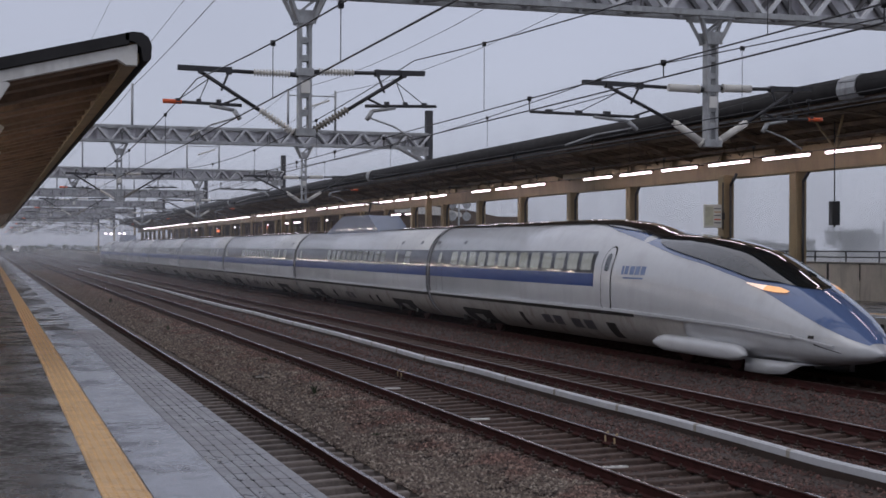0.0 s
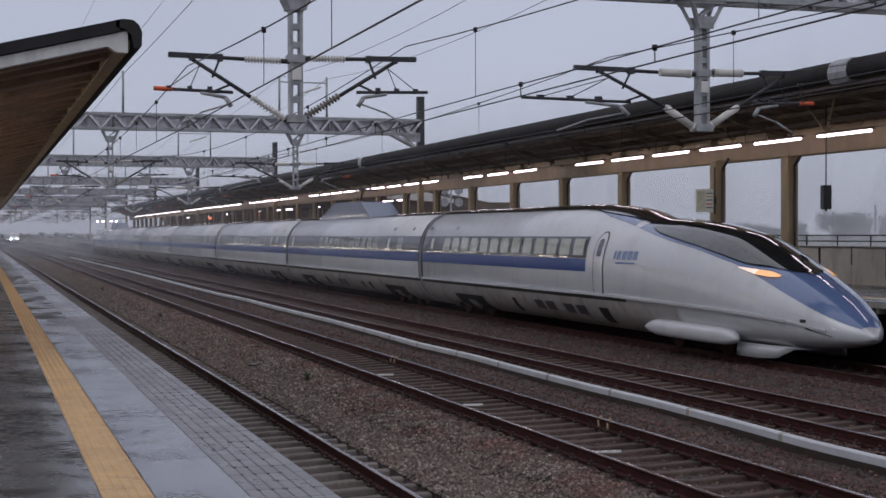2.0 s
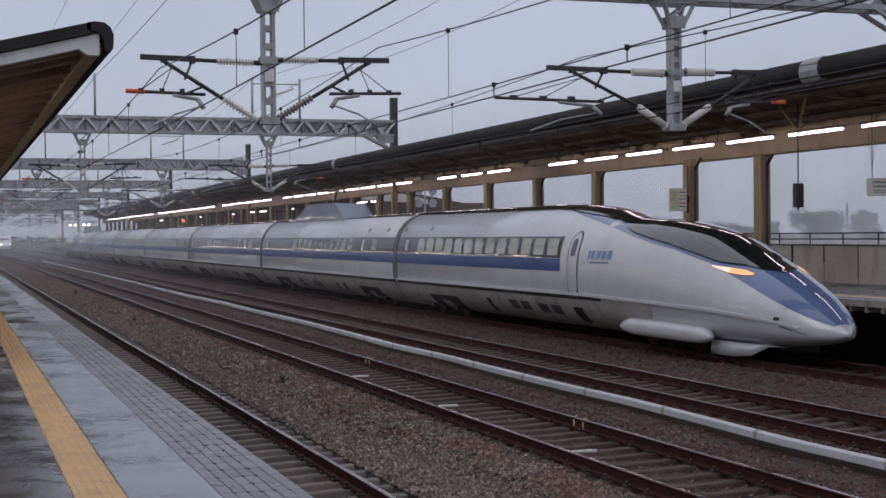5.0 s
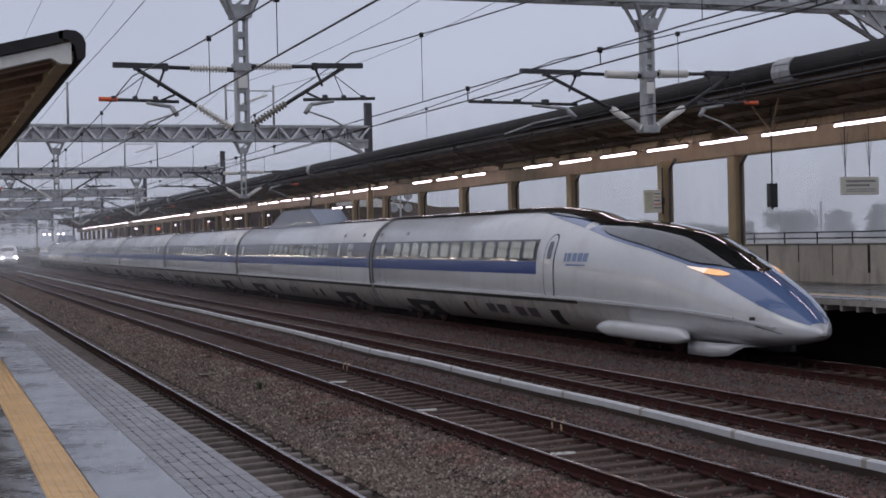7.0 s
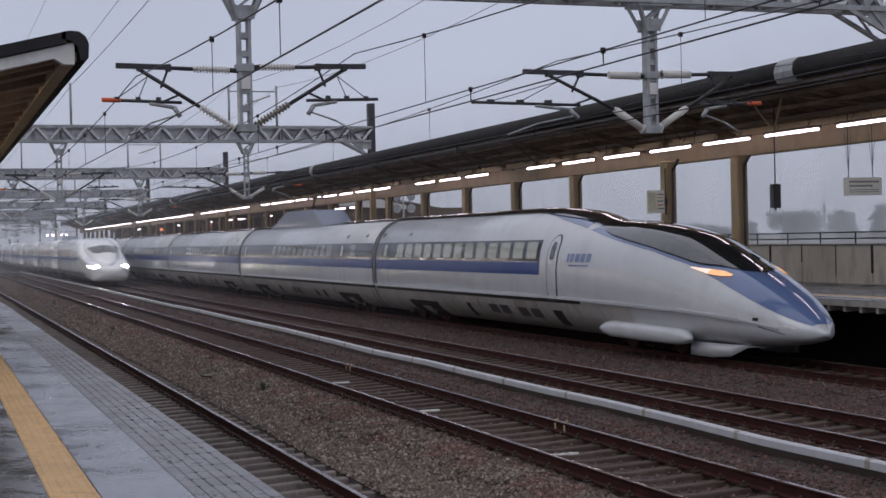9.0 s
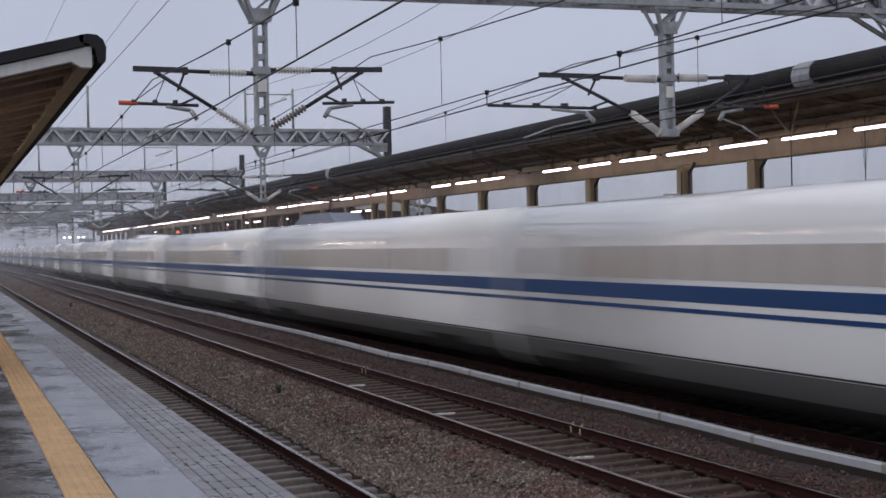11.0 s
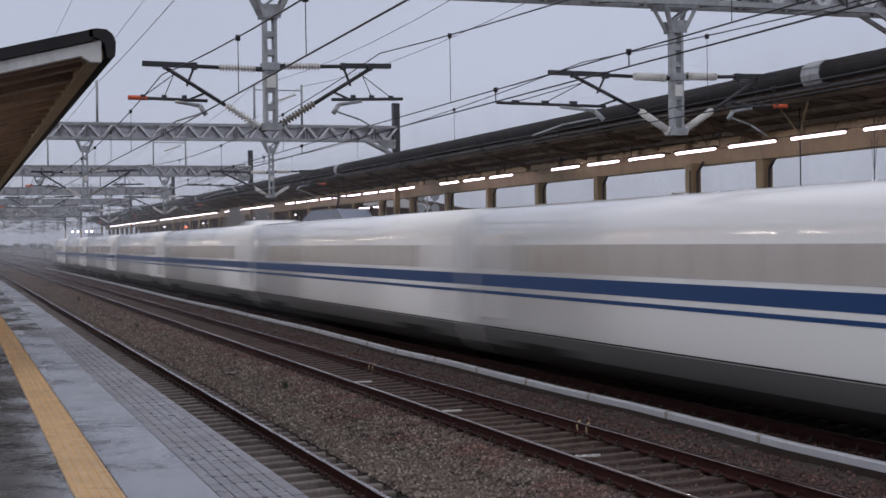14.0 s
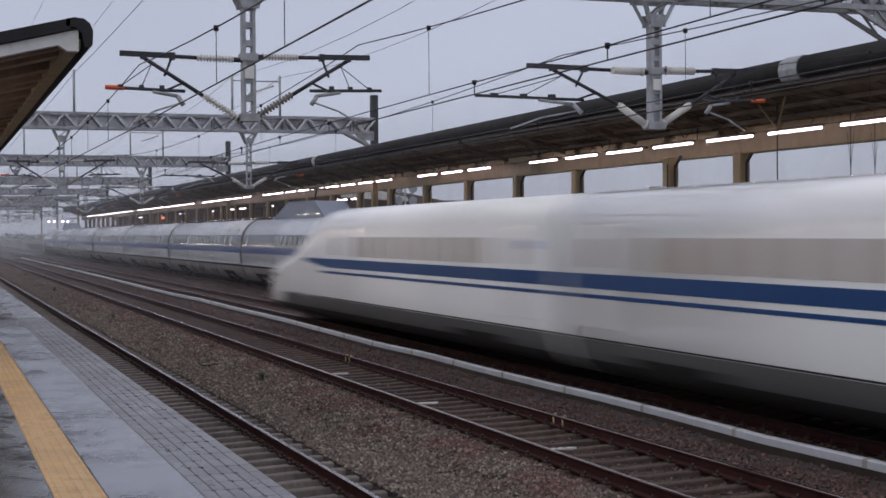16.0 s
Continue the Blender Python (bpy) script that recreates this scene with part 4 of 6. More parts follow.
def wires():
    """Messenger, auxiliary and contact wires over each track with droppers, and feeder lines."""
    spans = [-14.0] + GANTRY_Y
    for k, (x, top, sag, low, aux, first, step) in enumerate((
            (3.77, 6.12, 0.62, 4.95, None, 8.1, 4.2), (8.38, 6.66, 0.62, 5.06, 5.25, 4.3, 9.6),
            (12.69, 6.6, 0.42, 5.06, 5.25, 5.4, 9.6), (17.4, 6.45, 0.45, 5.0, 5.25, 4.5, 9.6))):
        ln = thing("overhead_line", "thin dark contact wire hung by droppers from a messenger wire", "overhead wire", "overhead lines", "structure")
        msg, con, ax, dr, balls = bmesh.new(), bmesh.new(), bmesh.new(), bmesh.new(), bmesh.new()
        for j, (a, b) in enumerate(zip(spans, spans[1:])):
            zz = 0.1 * (1 if (j + k) % 2 else -1)
            n = 14

            def at(y):
                u = (y - a) / (b - a)
                return x + zz * (1 - 2 * u), y, top - sag * 4 * u * (1 - u)
            pts = [at(a + (b - a) * i / n) for i in range(n + 1)]
            for p, q in zip(pts, pts[1:]):
                tube(msg, p, q, 0.008 if k == 3 else 0.012, 5)
            tube(con, (x + zz, a, low), (x - zz, b, low), 0.007 if k == 3 else 0.012, 5)
            if aux:
                tube(ax, (x + zz, a, aux), (x - zz, b, aux), 0.006 if k == 3 else 0.011, 5)
            y = b - first
            while y > a + 1.5:
                p = at(y)
                tube(dr, p, (p[0], y, aux or low), 0.006, 4)
                box(dr, p[0] - 0.03, p[0] + 0.03, y - 0.03, y + 0.03, p[2] - 0.05, p[2] + 0.03)
                if aux:
                    for d in (2.2, 7.0):
                        if y - d + 4.5 > a and y - d < b:
                            bx = at(y - d)[0]
                            tube(balls, (bx, y - d, aux - 0.04), (bx, y - d, aux + 0.035), 0.032, 8, 0.042)
                            tube(dr, (bx, y - d, aux), (bx, y - d, low), 0.01, 4)
                else:
                    tube(balls, (p[0], y, p[2] - 0.045), (p[0], y, p[2] + 0.03), 0.03, 8, 0.038)
                y -= step
        part("messenger_wire", msg, "wire", ln)
        part("contact_wire", con, "wire", ln)
        if aux:
            part("auxiliary_wire", ax, "wire", ln)
        else:
            ax.free()
        tagged(part("dropper", dr, "wire", ln), kind="stuff")
        tagged(part("clamp", balls, "wire", ln), kind="stuff")
    fd = thing("feeder_line", "dark feeder cables above the gantries", "overhead wire", kind="structure")
    for x, z, sag, r in ((6.65, 10.6, 0.15, 0.013), (5.82, 10.6, 0.05, 0.008), (3.65, 10.6, 0.05, 0.006), (14.2, 10.6, 0.7, 0.01), (16.6, 10.6, 0.7, 0.01)):
        bm = bmesh.new()
        for a, b in zip(spans, spans[1:]):
            n = 8
            pts = [(x, a + (b - a) * i / n, z - sag * 4 * (i / n) * (1 - i / n)) for i in range(n + 1)]
            for p, q in zip(pts, pts[1:]):
                tube(bm, p, q, r, 5)
        part("cable", bm, "wire", fd)


wires()


# ---------------------------------------------------------------- white cable trough between the tracks
def trough():
    tr = thing("cable_trough", "white cable trough winding along the ballast", "cable trough", kind="structure")

    def xw(y):
        return float(np.interp(y, (15, 17.2, 20, 22.5, 25, 29, 32, 36, 40, 47, 56, 63, 70, 79, 92, 115, 150),
                               (10.87, 10.8, 10.91, 10.95, 10.89, 10.92, 11.0, 10.89, 11.0, 11.13, 11.08, 11.17, 11.0, 10.99, 11.1, 11.2, 11.15)))
    y = 12.0
    while y < 190:
        L = 3.0
        bm = bmesh.new()
        pr = [(-0.06, -0.095), (0.06, -0.095), (0.06, -0.0), (0.04, 0.02), (-0.04, 0.02), (-0.06, -0.0)]
        sweep(bm, pr, [(y + L * i / 4, xw(y + L * i / 4), 0) for i in range(5)][:-1] + [(y + L - 0.05, xw(y + L), 0)])
        part("trough_section", bm, "conduit", tr)
        bm = bmesh.new()
        sweep(bm, [(-0.064, -0.098), (0.064, -0.098), (0.064, 0.0), (0.044, 0.024), (-0.044, 0.024), (-0.064, 0.0)], [(y - 0.06, xw(y), 0), (y + 0.04, xw(y), 0)])
        part("collar", bm, "concrete", tr)
        # dark strip added below the trough in place of its shadow
        bm = bmesh.new()
        sweep(bm, [(-0.05, -0.4), (0.05, -0.4), (0.05, -0.095), (-0.05, -0.095)], [(y + L * i / 3, xw(y + L * i / 3), 0) for i in range(4)])
        part("base_rail", bm, "plate", tr)
        y += L


trough()


# ---------------------------------------------------------------- trains
class Shell:
    """A train's skin: half width, top, bottom and widest height along s from the nose tip."""

    def __init__(self, a, top, bottom, mid, nu=2.0, nl=2.8):
        self.t = [np.array(q, float) for q in (a, top, bottom, mid)]
        self.nu, self.nl = nu, nl

    def at(self, s):
        out = []
        for q in self.t:
            i = int(np.clip(np.searchsorted(q[:, 0], s) - 1, 0, len(q) - 2))
            x0, x1 = q[i, 0], q[i + 1, 0]
            u = min(1, max(0, (s - x0) / (x1 - x0)))
            h = x1 - x0
            d0 = (q[i + 1, 1] - q[i, 1]) / h
            dm = (q[i, 1] - q[i - 1, 1]) / (q[i, 0] - q[i - 1, 0]) if i > 0 else d0
            dp = (q[i + 2, 1] - q[i + 1, 1]) / (q[i + 2, 0] - q[i + 1, 0]) if i + 2 < len(q) else 0
            m0 = 0 if d0 * dm <= 0 else 2 * d0 * dm / (d0 + dm)
            m1 = 0 if d0 * dp <= 0 else 2 * d0 * dp / (d0 + dp)
            u2, u3 = u * u, u * u * u
            out.append((2 * u3 - 3 * u2 + 1) * q[i, 1] + (u3 - 2 * u2 + u) * h * m0 + (3 * u2 - 2 * u3) * q[i + 1, 1] + (u3 - u2) * h * m1)
        return out

    def point(self, s, th, off=0.0, side=-1):
        a, zt, zb, zc = self.at(s)
        sn, cs = abs(math.sin(th)), abs(math.cos(th))
        if th <= math.pi / 2:
            n = self.nu
            x, z = a * sn ** (2 / n), zc + (zt - zc) * cs ** (2 / n)
        else:
            n = self.nl
            x, z = a * sn ** (2 / n), zc - (zc - zb) * cs ** (2 / n)
        if off:
            e = Vector((x / max(a, 0.05) ** 2, (z - zc) / max(0.05, zt - zc if z > zc else (zc - zb) * 3) ** 2)).normalized()
            x, z = x + e.x * off, z + e.y * off
        return Vector((side * x, s, z))

    def angle(self, s, z):
        """The angle from the top at which the skin has height z."""
        a, zt, zb, zc = self.at(s)
        if z >= zc:
            return math.acos(max(0.0, min(1.0, (z - zc) / (zt - zc))) ** (self.nu / 2))
        return math.pi - math.acos(max(0.0, min(1.0, (zc - z) / (zc - zb))) ** (self.nl / 2))


def skin(sh, stations, n=48, caps=True):
    bm = bmesh.new()
    rings = []
    for s in stations:
        right = [sh.point(s, math.pi * i / n, 0, 1) for i in range(n + 1)]
        left = [sh.point(s, math.pi * i / n, 0, -1) for i in range(n - 1, 0, -1)]
        rings.append([bm.verts.new(p) for p in right + left])
    m = len(rings[0])
    for a, b in zip(rings, rings[1:]):
        for i in range(m):
            bm.faces.new((a[i], b[i], b[(i + 1) % m], a[(i + 1) % m])).smooth = True
    if caps:
        bm.faces.new(rings[0])
        bm.faces.new(rings[-1][::-1])
    return bm


def patch(sh, s0, s1, za, zb, off=0.006, side=-1, ns=12, nz=4, bm=None):
    """A thin shell on the skin between heights za(s) and zb(s); zb may be 'top' to run over the roof."""
    bm = bm or bmesh.new()
    fa = za if callable(za) else (lambda s: za)
    fb = zb if callable(zb) else (lambda s: zb)
    rows = []
    for i in range(ns + 1):
        s = s0 + (s1 - s0) * i / ns
        ta = sh.angle(s, fa(s))
        if zb == "top":
            row = [sh.point(s, abs(ta * (1 - 2 * j / nz)), off, -1 if ta * (1 - 2 * j / nz) > 0 else 1) for j in range(nz + 1)]
        else:
            tb = sh.angle(s, fb(s))
            row = [sh.point(s, ta + (tb - ta) * j / nz, off, side) for j in range(nz + 1)]
        rows.append([bm.verts.new(p) for p in row])
    for a, b in zip(rows, rows[1:]):
        for j in range(nz):
            q = (a[j], a[j + 1], b[j + 1], b[j])
            try:
                bm.faces.new(q if side < 0 else q[::-1]).smooth = True
            except ValueError:
                pass
    return bm


def bogie(parent, s):
    bm = bmesh.new()
    for x in (-1.05, 1.05):
        box(bm, x - 0.08, x + 0.08, s - 1.7, s + 1.7, 0.42, 0.62)
        for y in (-1.25, 1.25):
            box(bm, x - 0.14, x + 0.14, s + y - 0.2, s + y + 0.2, 0.28, 0.6)
    box(bm, -1.1, 1.1, s - 0.25, s + 0.25, 0.4, 0.7)
    b = part("bogie", bm, "under", parent)
    for y in (-1.25, 1.25):
        wm = bmesh.new()
        for x in (-0.75, 0.75):
            tube(wm, (x - 0.065, s + y, 0.43), (x + 0.065, s + y, 0.43), 0.43, 20)
        tube(wm, (-0.75, s + y, 0.43), (0.75, s + y, 0.43), 0.09, 8)
        part("wheelset", wm, "rust", parent)


# the silver train with the long pointed nose, at rest by the far platform
NOSE = 25.35
TIP = 0.29


def blunt(q):
    """Draw the first three metres together, so that the tip starts at TIP."""
    return [(x if x >= 3 else TIP + x * (3 - TIP) / 3, v) for x, v in q]


S500 = Shell(
    a=blunt([(0, 0.05), (0.12, 0.16), (0.3, 0.34), (0.6, 0.54), (1.2, 0.78), (2, 0.98), (3, 1.15), (4, 1.28), (6, 1.47), (8, 1.58), (10, 1.65), (13, 1.69), (15, 1.69), (60, 1.69)]),
    top=blunt([(0, 0.7), (0.12, 0.8), (0.3, 0.92), (0.55, 1.07), (1.0, 1.31), (1.54, 1.55), (2.1, 1.76), (2.65, 1.95), (3.3, 2.16), (4, 2.4), (4.6, 2.6), (5.3, 2.81),
         (6.1, 2.96), (7, 3.08), (8, 3.16), (9.3, 3.24), (10, 3.32), (11.4, 3.52), (13, 3.65), (14.5, 3.69), (60, 3.69)]),
    bottom=blunt([(0, 0.64), (0.25, 0.53), (0.6, 0.47), (1.2, 0.38), (2, 0.31), (3, 0.26), (5, 0.22), (8, 0.18), (60, 0.18)]),
    mid=blunt([(0, 0.68), (0.5, 0.72), (1, 0.78), (2, 0.92), (4, 1.15), (6, 1.4), (8, 1.6), (10, 1.74), (13, 1.85), (60, 1.85)]), nu=2.4, nl=2.7)


def hood_line(s):
    return float(np.interp(s, (0.12, 0.3, 0.5, 0.9, 1.53, 2.19, 3.06, 4.24, 5.7, 7.39, 9, 11, 12.6), (0.73, 0.77, 0.84, 0.99, 1.22, 1.46, 1.76, 2.12, 2.43, 2.68, 2.94, 3.26, 3.52)))


def glass_low(s):
    return float(np.interp(s, (2.3, 2.6, 3.2, 4, 5, 6, 7, 8, 8.6, 9.2), (1.8, 1.9, 2.03, 2.11, 2.33, 2.52, 2.67, 2.82, 2.95, 3.12)))


def car500(train, front, length, lead, tag):
    """One car with its skin and fittings; front is its distance behind the nose tip."""
    sh = S500 if lead else Shell([(-1, 1.69), (60, 1.69)], [(-1, 3.69), (60, 3.69)], [(-1, 0.18), (60, 0.18)], [(-1, 1.85), (60, 1.85)], nu=2.4, nl=2.7)
    st = [0, 0.03, 0.08, 0.16, 0.3, 0.45, 0.65, 0.9, 1.2, 1.6, 2, 2.5, 3, 3.5, 4, 4.6, 5.3, 6, 7, 8, 9, 10, 11, 12, 12.8, 13.6, 14.5, 15, 15.5, length - 0.15] if lead else [0.15, 8, 16, length - 0.15]
    if lead:
        st = [x if x >= 3 else TIP + x * (3 - TIP) / 3 for x in st]
    nn = 24 if lead else 2
    car = part("lead_car" if lead else "car", skin(sh, st, 64), "grey500", train, tag)
    w0 = 11.45 if lead else 0.18
    w1 = length - 0.18
    for side in (-1, 1):
        part("window_band", patch(sh, w0, w1, 2.16, 2.76, 0.006, side, nn, 14), "band500", car, "dark grey window band")
        part("stripe", patch(sh, w0, w1, 1.8, 2.15, 0.007, side, nn, 4), "blue", car, "blue stripe")
        # ledge over the skirt
        prof = bmesh.new()
        ya, yb = (1.1 if lead else 0.15), length - 0.15
        n = 24 if lead else 2
        for i in range(n):
            sa, sb = ya + (yb - ya) * i / n, ya + (yb - ya) * (i + 1) / n
            fz = lambda s: float(np.interp(s, (1.1, 1.9, 3.8, 6.5, 10), (0.79, 0.93, 1.07, 1.14, 1.2))) if lead else 1.2
            pa, pb = sh.point(sa, sh.angle(sa, fz(sa)), 0.02, side), sh.point(sb, sh.angle(sb, fz(sb)), 0.02, side)
            k = min(1.0, (sb - ya) / 2.5 + 0.2) if lead else 1.0
            beam(prof, pa, pb, 0.1 * k, 0.07 * k)
        tagged(part("ledge", prof, "grey500", car), kind="stuff")
        # dark strip painted for the shade below the ledge
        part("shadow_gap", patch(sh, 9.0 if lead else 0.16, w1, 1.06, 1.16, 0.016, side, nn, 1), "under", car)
        part("skirt", patch(sh, 6.4 if lead else 0.18, w1, 0.24, 1.09, 0.014, side, nn, 14), "skirt", car, "grey panelled skirt")
        wy = [11.62 + 1.0 * i for i in range(13)] if lead else [2.6] + [6.3 + 1.02 * i for i in range(11)]
        first = part("window", patch(sh, 0 if not lead else 13, 0.72 if not lead else 13.72, 2.24, 2.7, 0.012, side, 1, 3), "glass_lit" if lead else "glass_dim", car, "lit window pane" if lead else "dim window pane")
        base = 13 if lead else 0
        first.location = (0, wy[0] - base, 0)
        for y in wy[1:]:
            again(first, car, pose(0, y - base, 0))
        doors = (25.3,) if lead else (4.2, length - 1.9)
        for y in doors:
            for e in (y, y + 0.72):
                part("door_gap", patch(sh, e - 0.012, e + 0.012, 1.2, 2.95, 0.012, side, 1, 12), "under", car)
            part("door_window", patch(sh, y + 0.2, y + 0.52, 2.24, 2.66, 0.02, side, 1, 4), "glass_lit", car)
        for y in ((20.5,) if lead else (2.8, length - 5.8)):
            # no hole is cut: a dark patch paints the opening's shade
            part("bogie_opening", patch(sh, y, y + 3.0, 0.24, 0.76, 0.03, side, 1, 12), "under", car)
            part("guard", patch(sh, y + 1.1, y + 1.9, 0.3, 0.58, 0.05, side, 1, 8), "skirt", car)
        for y, w_, za, zb, tone in ((17.3, 0.34, 0.42, 0.84, "under"), (15.0, 0.68, 0.6, 0.86, "band500"), (14.1, 0.68, 0.6, 0.86, "band500"), (12.72, 0.68, 0.58, 0.84, "band500"),
                                    (11.8, 0.68, 0.58, 0.84, "band500"), (10.3, 0.6, 0.42, 0.84, "under")) if lead else (
                (8, 0.42, 0.5, 0.8, "under"), (9.4, 0.3, 0.5, 0.76, "under"), (12.5, 0.6, 0.5, 0.78, "band500"), (13.4, 0.6, 0.5, 0.78, "band500"), (16.2, 0.42, 0.45, 0.8, "under")):
            part("vent", patch(sh, y, y + w_, za, zb, 0.026, side, 1, 8), tone, car)
    for s in (6.3, length - 4.3) if lead else (4.3, length - 4.3):
        bogie(car, s)
    if not lead:
        part("roof_cap", patch(sh, w0, w1, 3.58, "top", 0.03, -1, 2, 14), "roof500", car, "glossy dark roof top")
    for side in (-1, 1):
        for y in ((23.2, 26.3) if lead else (1.5, 4.2, length - 4.6, length - 1.6)):
            part("roof_vent", patch(sh, y, y + 0.3, 2.98, 3.1, 0.01, side, 1, 3), "band500", car)
    for side in (-1, 1):
        part("end_seal", patch(sh, length - 0.3, length - 0.13, 0.34, 3.6, 0.012, side, 1, 24), "seal", car, "black rubber seal at the car end")
        if not lead:
            part("end_seal", patch(sh, 0.13, 0.24, 0.34, 3.6, 0.012, side, 1, 24), "seal", car, "black rubber seal at the car end")
    # grey gaiter between cars
    gs = Shell([(-9, 1.5), (60, 1.5)], [(-9, 3.5), (60, 3.5)], [(-9, 0.5), (60, 0.5)], [(-9, 1.85), (60, 1.85)])
    part("gaiter", skin(gs, [length - 0.2, length + 0.2], 24), "under", car)
    if lead:
        # paint and glass of the nose
        part("hood", patch(sh, TIP + 0.22, 12.5, hood_line, "top", 0.006, -1, 60, 20), "hood500", car, "blue paint along the nose")
        part("canopy_glass", patch(sh, 2.35, 9.2, lambda s: glass_low(s) + 0.02, "top", 0.03, -1, 30, 16), "cockpit", car, "black cockpit canopy")
        part("roof_cap", patch(sh, 8.9, length - 0.2, lambda s: float(np.interp(s, (8.9, 10.5, 13, 27), (3.08, 3.3, 3.54, 3.58))), "top", 0.035, -1, 24, 16), "roof500", car, "glossy dark roof cap")
        for side in (-1, 1):
            part("side_glass", patch(sh, 3.3, 8.5, lambda s: glass_low(s) + 0.03, lambda s: glass_low(s) + 0.03 + (sh.at(s)[1] - glass_low(s) - 0.03) * float(np.interp(s, (3.3, 4.2, 6, 7.6, 8.5), (0.05, 0.62, 0.72, 0.68, 0.2))), 0.045, side, 20, 5), "cockpit_side", car, "tinted cockpit side glass")
            part("headlight", patch(sh, 2.85, 3.5, lambda s: float(np.interp(s, (2.85, 3.1, 3.5), (1.845, 1.85, 1.9))), lambda s: float(np.interp(s, (2.85, 3.15, 3.5), (1.88, 1.96, 2.0))), 0.04, side, 8, 3), "amber", car, "glowing amber headlight")
            part("headlight_end", patch(sh, 3.5, 4.1, lambda s: float(np.interp(s, (3.5, 4.1), (1.9, 2.04))), lambda s: float(np.interp(s, (3.5, 4.1), (2.0, 2.06))), 0.04, side, 4, 2), "amber_pale", car)
            # plug door with rounded ends, set in a dark seal
            def arc(mid, half, low, high, r):
                def cut(s):
                    return r * (1 - math.sqrt(max(0.0, 1 - ((s - mid) / half) ** 2)))
                return (lambda s: low + cut(s) * 0.4), (lambda s: high - cut(s))
            lo_, hi_ = arc(10.64, 0.33, 1.14, 2.9, 0.42)
            part("door_gap", patch(sh, 10.31, 10.97, lo_, hi_, 0.009, side, 16, 12), "under", car)
            lo_, hi_ = arc(10.64, 0.29, 1.18, 2.86, 0.4)
            part("crew_door", patch(sh, 10.35, 10.93, lo_, hi_, 0.014, side, 16, 12), "grey500", car)
            lo_, hi_ = arc(10.64, 0.14, 2.22, 2.7, 0.14)
            part("door_window", patch(sh, 10.5, 10.78, lo_, hi_, 0.02, side, 8, 6), "cockpit_side", car)
            part("door_sill", patch(sh, 10.26, 11.02, 1.1, 1.15, 0.03, side, 2, 1), "band500", car)
            # lettering mark as plain blue shapes
            for k, (y, wd) in enumerate(((9.62, 0.12), (9.36, 0.2), (9.04, 0.24), (8.74, 0.24), (8.44, 0.24))):
                if side < 0:
                    part("mark", patch(sh, y, y + wd, 2.16, 2.38, 0.008, side, 2, 2), "hood500", car, "plain blue emblem bar")
            if side < 0:
                part("mark", patch(sh, 8.5, 9.6, 2.05, 2.09, 0.008, side, 4, 1), "hood500", car)
            # bogie pod and plough skirt
            pr = Shell([(0, 0.02), (0.15, 0.14), (0.5, 0.2), (3.6, 0.2), (4.1, 0.14), (4.3, 0.02)], [(0, 0.6), (0.2, 0.76), (0.6, 0.82), (3.7, 0.86), (4.3, 0.66)],
                       [(0, 0.57), (0.2, 0.47), (0.6, 0.42), (3.7, 0.45), (4.3, 0.63)], [(0, 0.58), (0.6, 0.6), (4.3, 0.64)], 2.5, 2.5)
            pod = part("pod", skin(pr, [0, 0.06, 0.15, 0.3, 0.5, 0.9, 2, 3.2, 3.6, 3.9, 4.1, 4.22, 4.3], 16), "grey500", car, "long rounded pod over the bogie")
            pod.matrix_basis = pose(side * 1.25, 3.75, -0.14, 0, 0, -side * 3)
            # bumper slot
            part("slot", patch(sh, 0.95, 1.6, lambda s: 0.66 + (s - 0.95) * 0.22, lambda s: 0.672 + (s - 0.95) * 0.24, 0.008, side, 8, 1), "under", car)
            part("jack_cover", patch(sh, 1.6, 1.76, 0.93, 1.0, 0.008, side, 2, 1), "under", car)
        bm = bmesh.new()
        half = [(0.96, 4.3), (0.96, 3.8), (0.93, 3.3), (0.84, 2.75), (0.62, 2.4), (0.32, 2.24), (0.0, 2.2)]
        line = [(-x, y) for x, y in half] + [(x, y) for x, y in half[-2::-1]]
        rows = []
        for x, y in line:
            k = 0.93
            zl = float(np.interp(y, (2.4, 2.55, 2.9), (0.3, 0.16, 0.05)))
            rows.append([bm.verts.new(c) for c in ((x, y, 0.36), (x * 1.06, y - 0.04, zl), (x * k, y + 0.06, zl), (x * k, y + 0.06, 0.36))])
        for r0, r1 in zip(rows, rows[1:]):
            for i in range(4):
                bm.faces.new((r0[i], r1[i], r1[(i + 1) % 4], r0[(i + 1) % 4])).smooth = True
        bm.faces.new(rows[0][::-1])
        bm.faces.new(rows[-1])
        part("plough_skirt", bm, "grey500", car, "pale plough skirt under the nose")
    return car


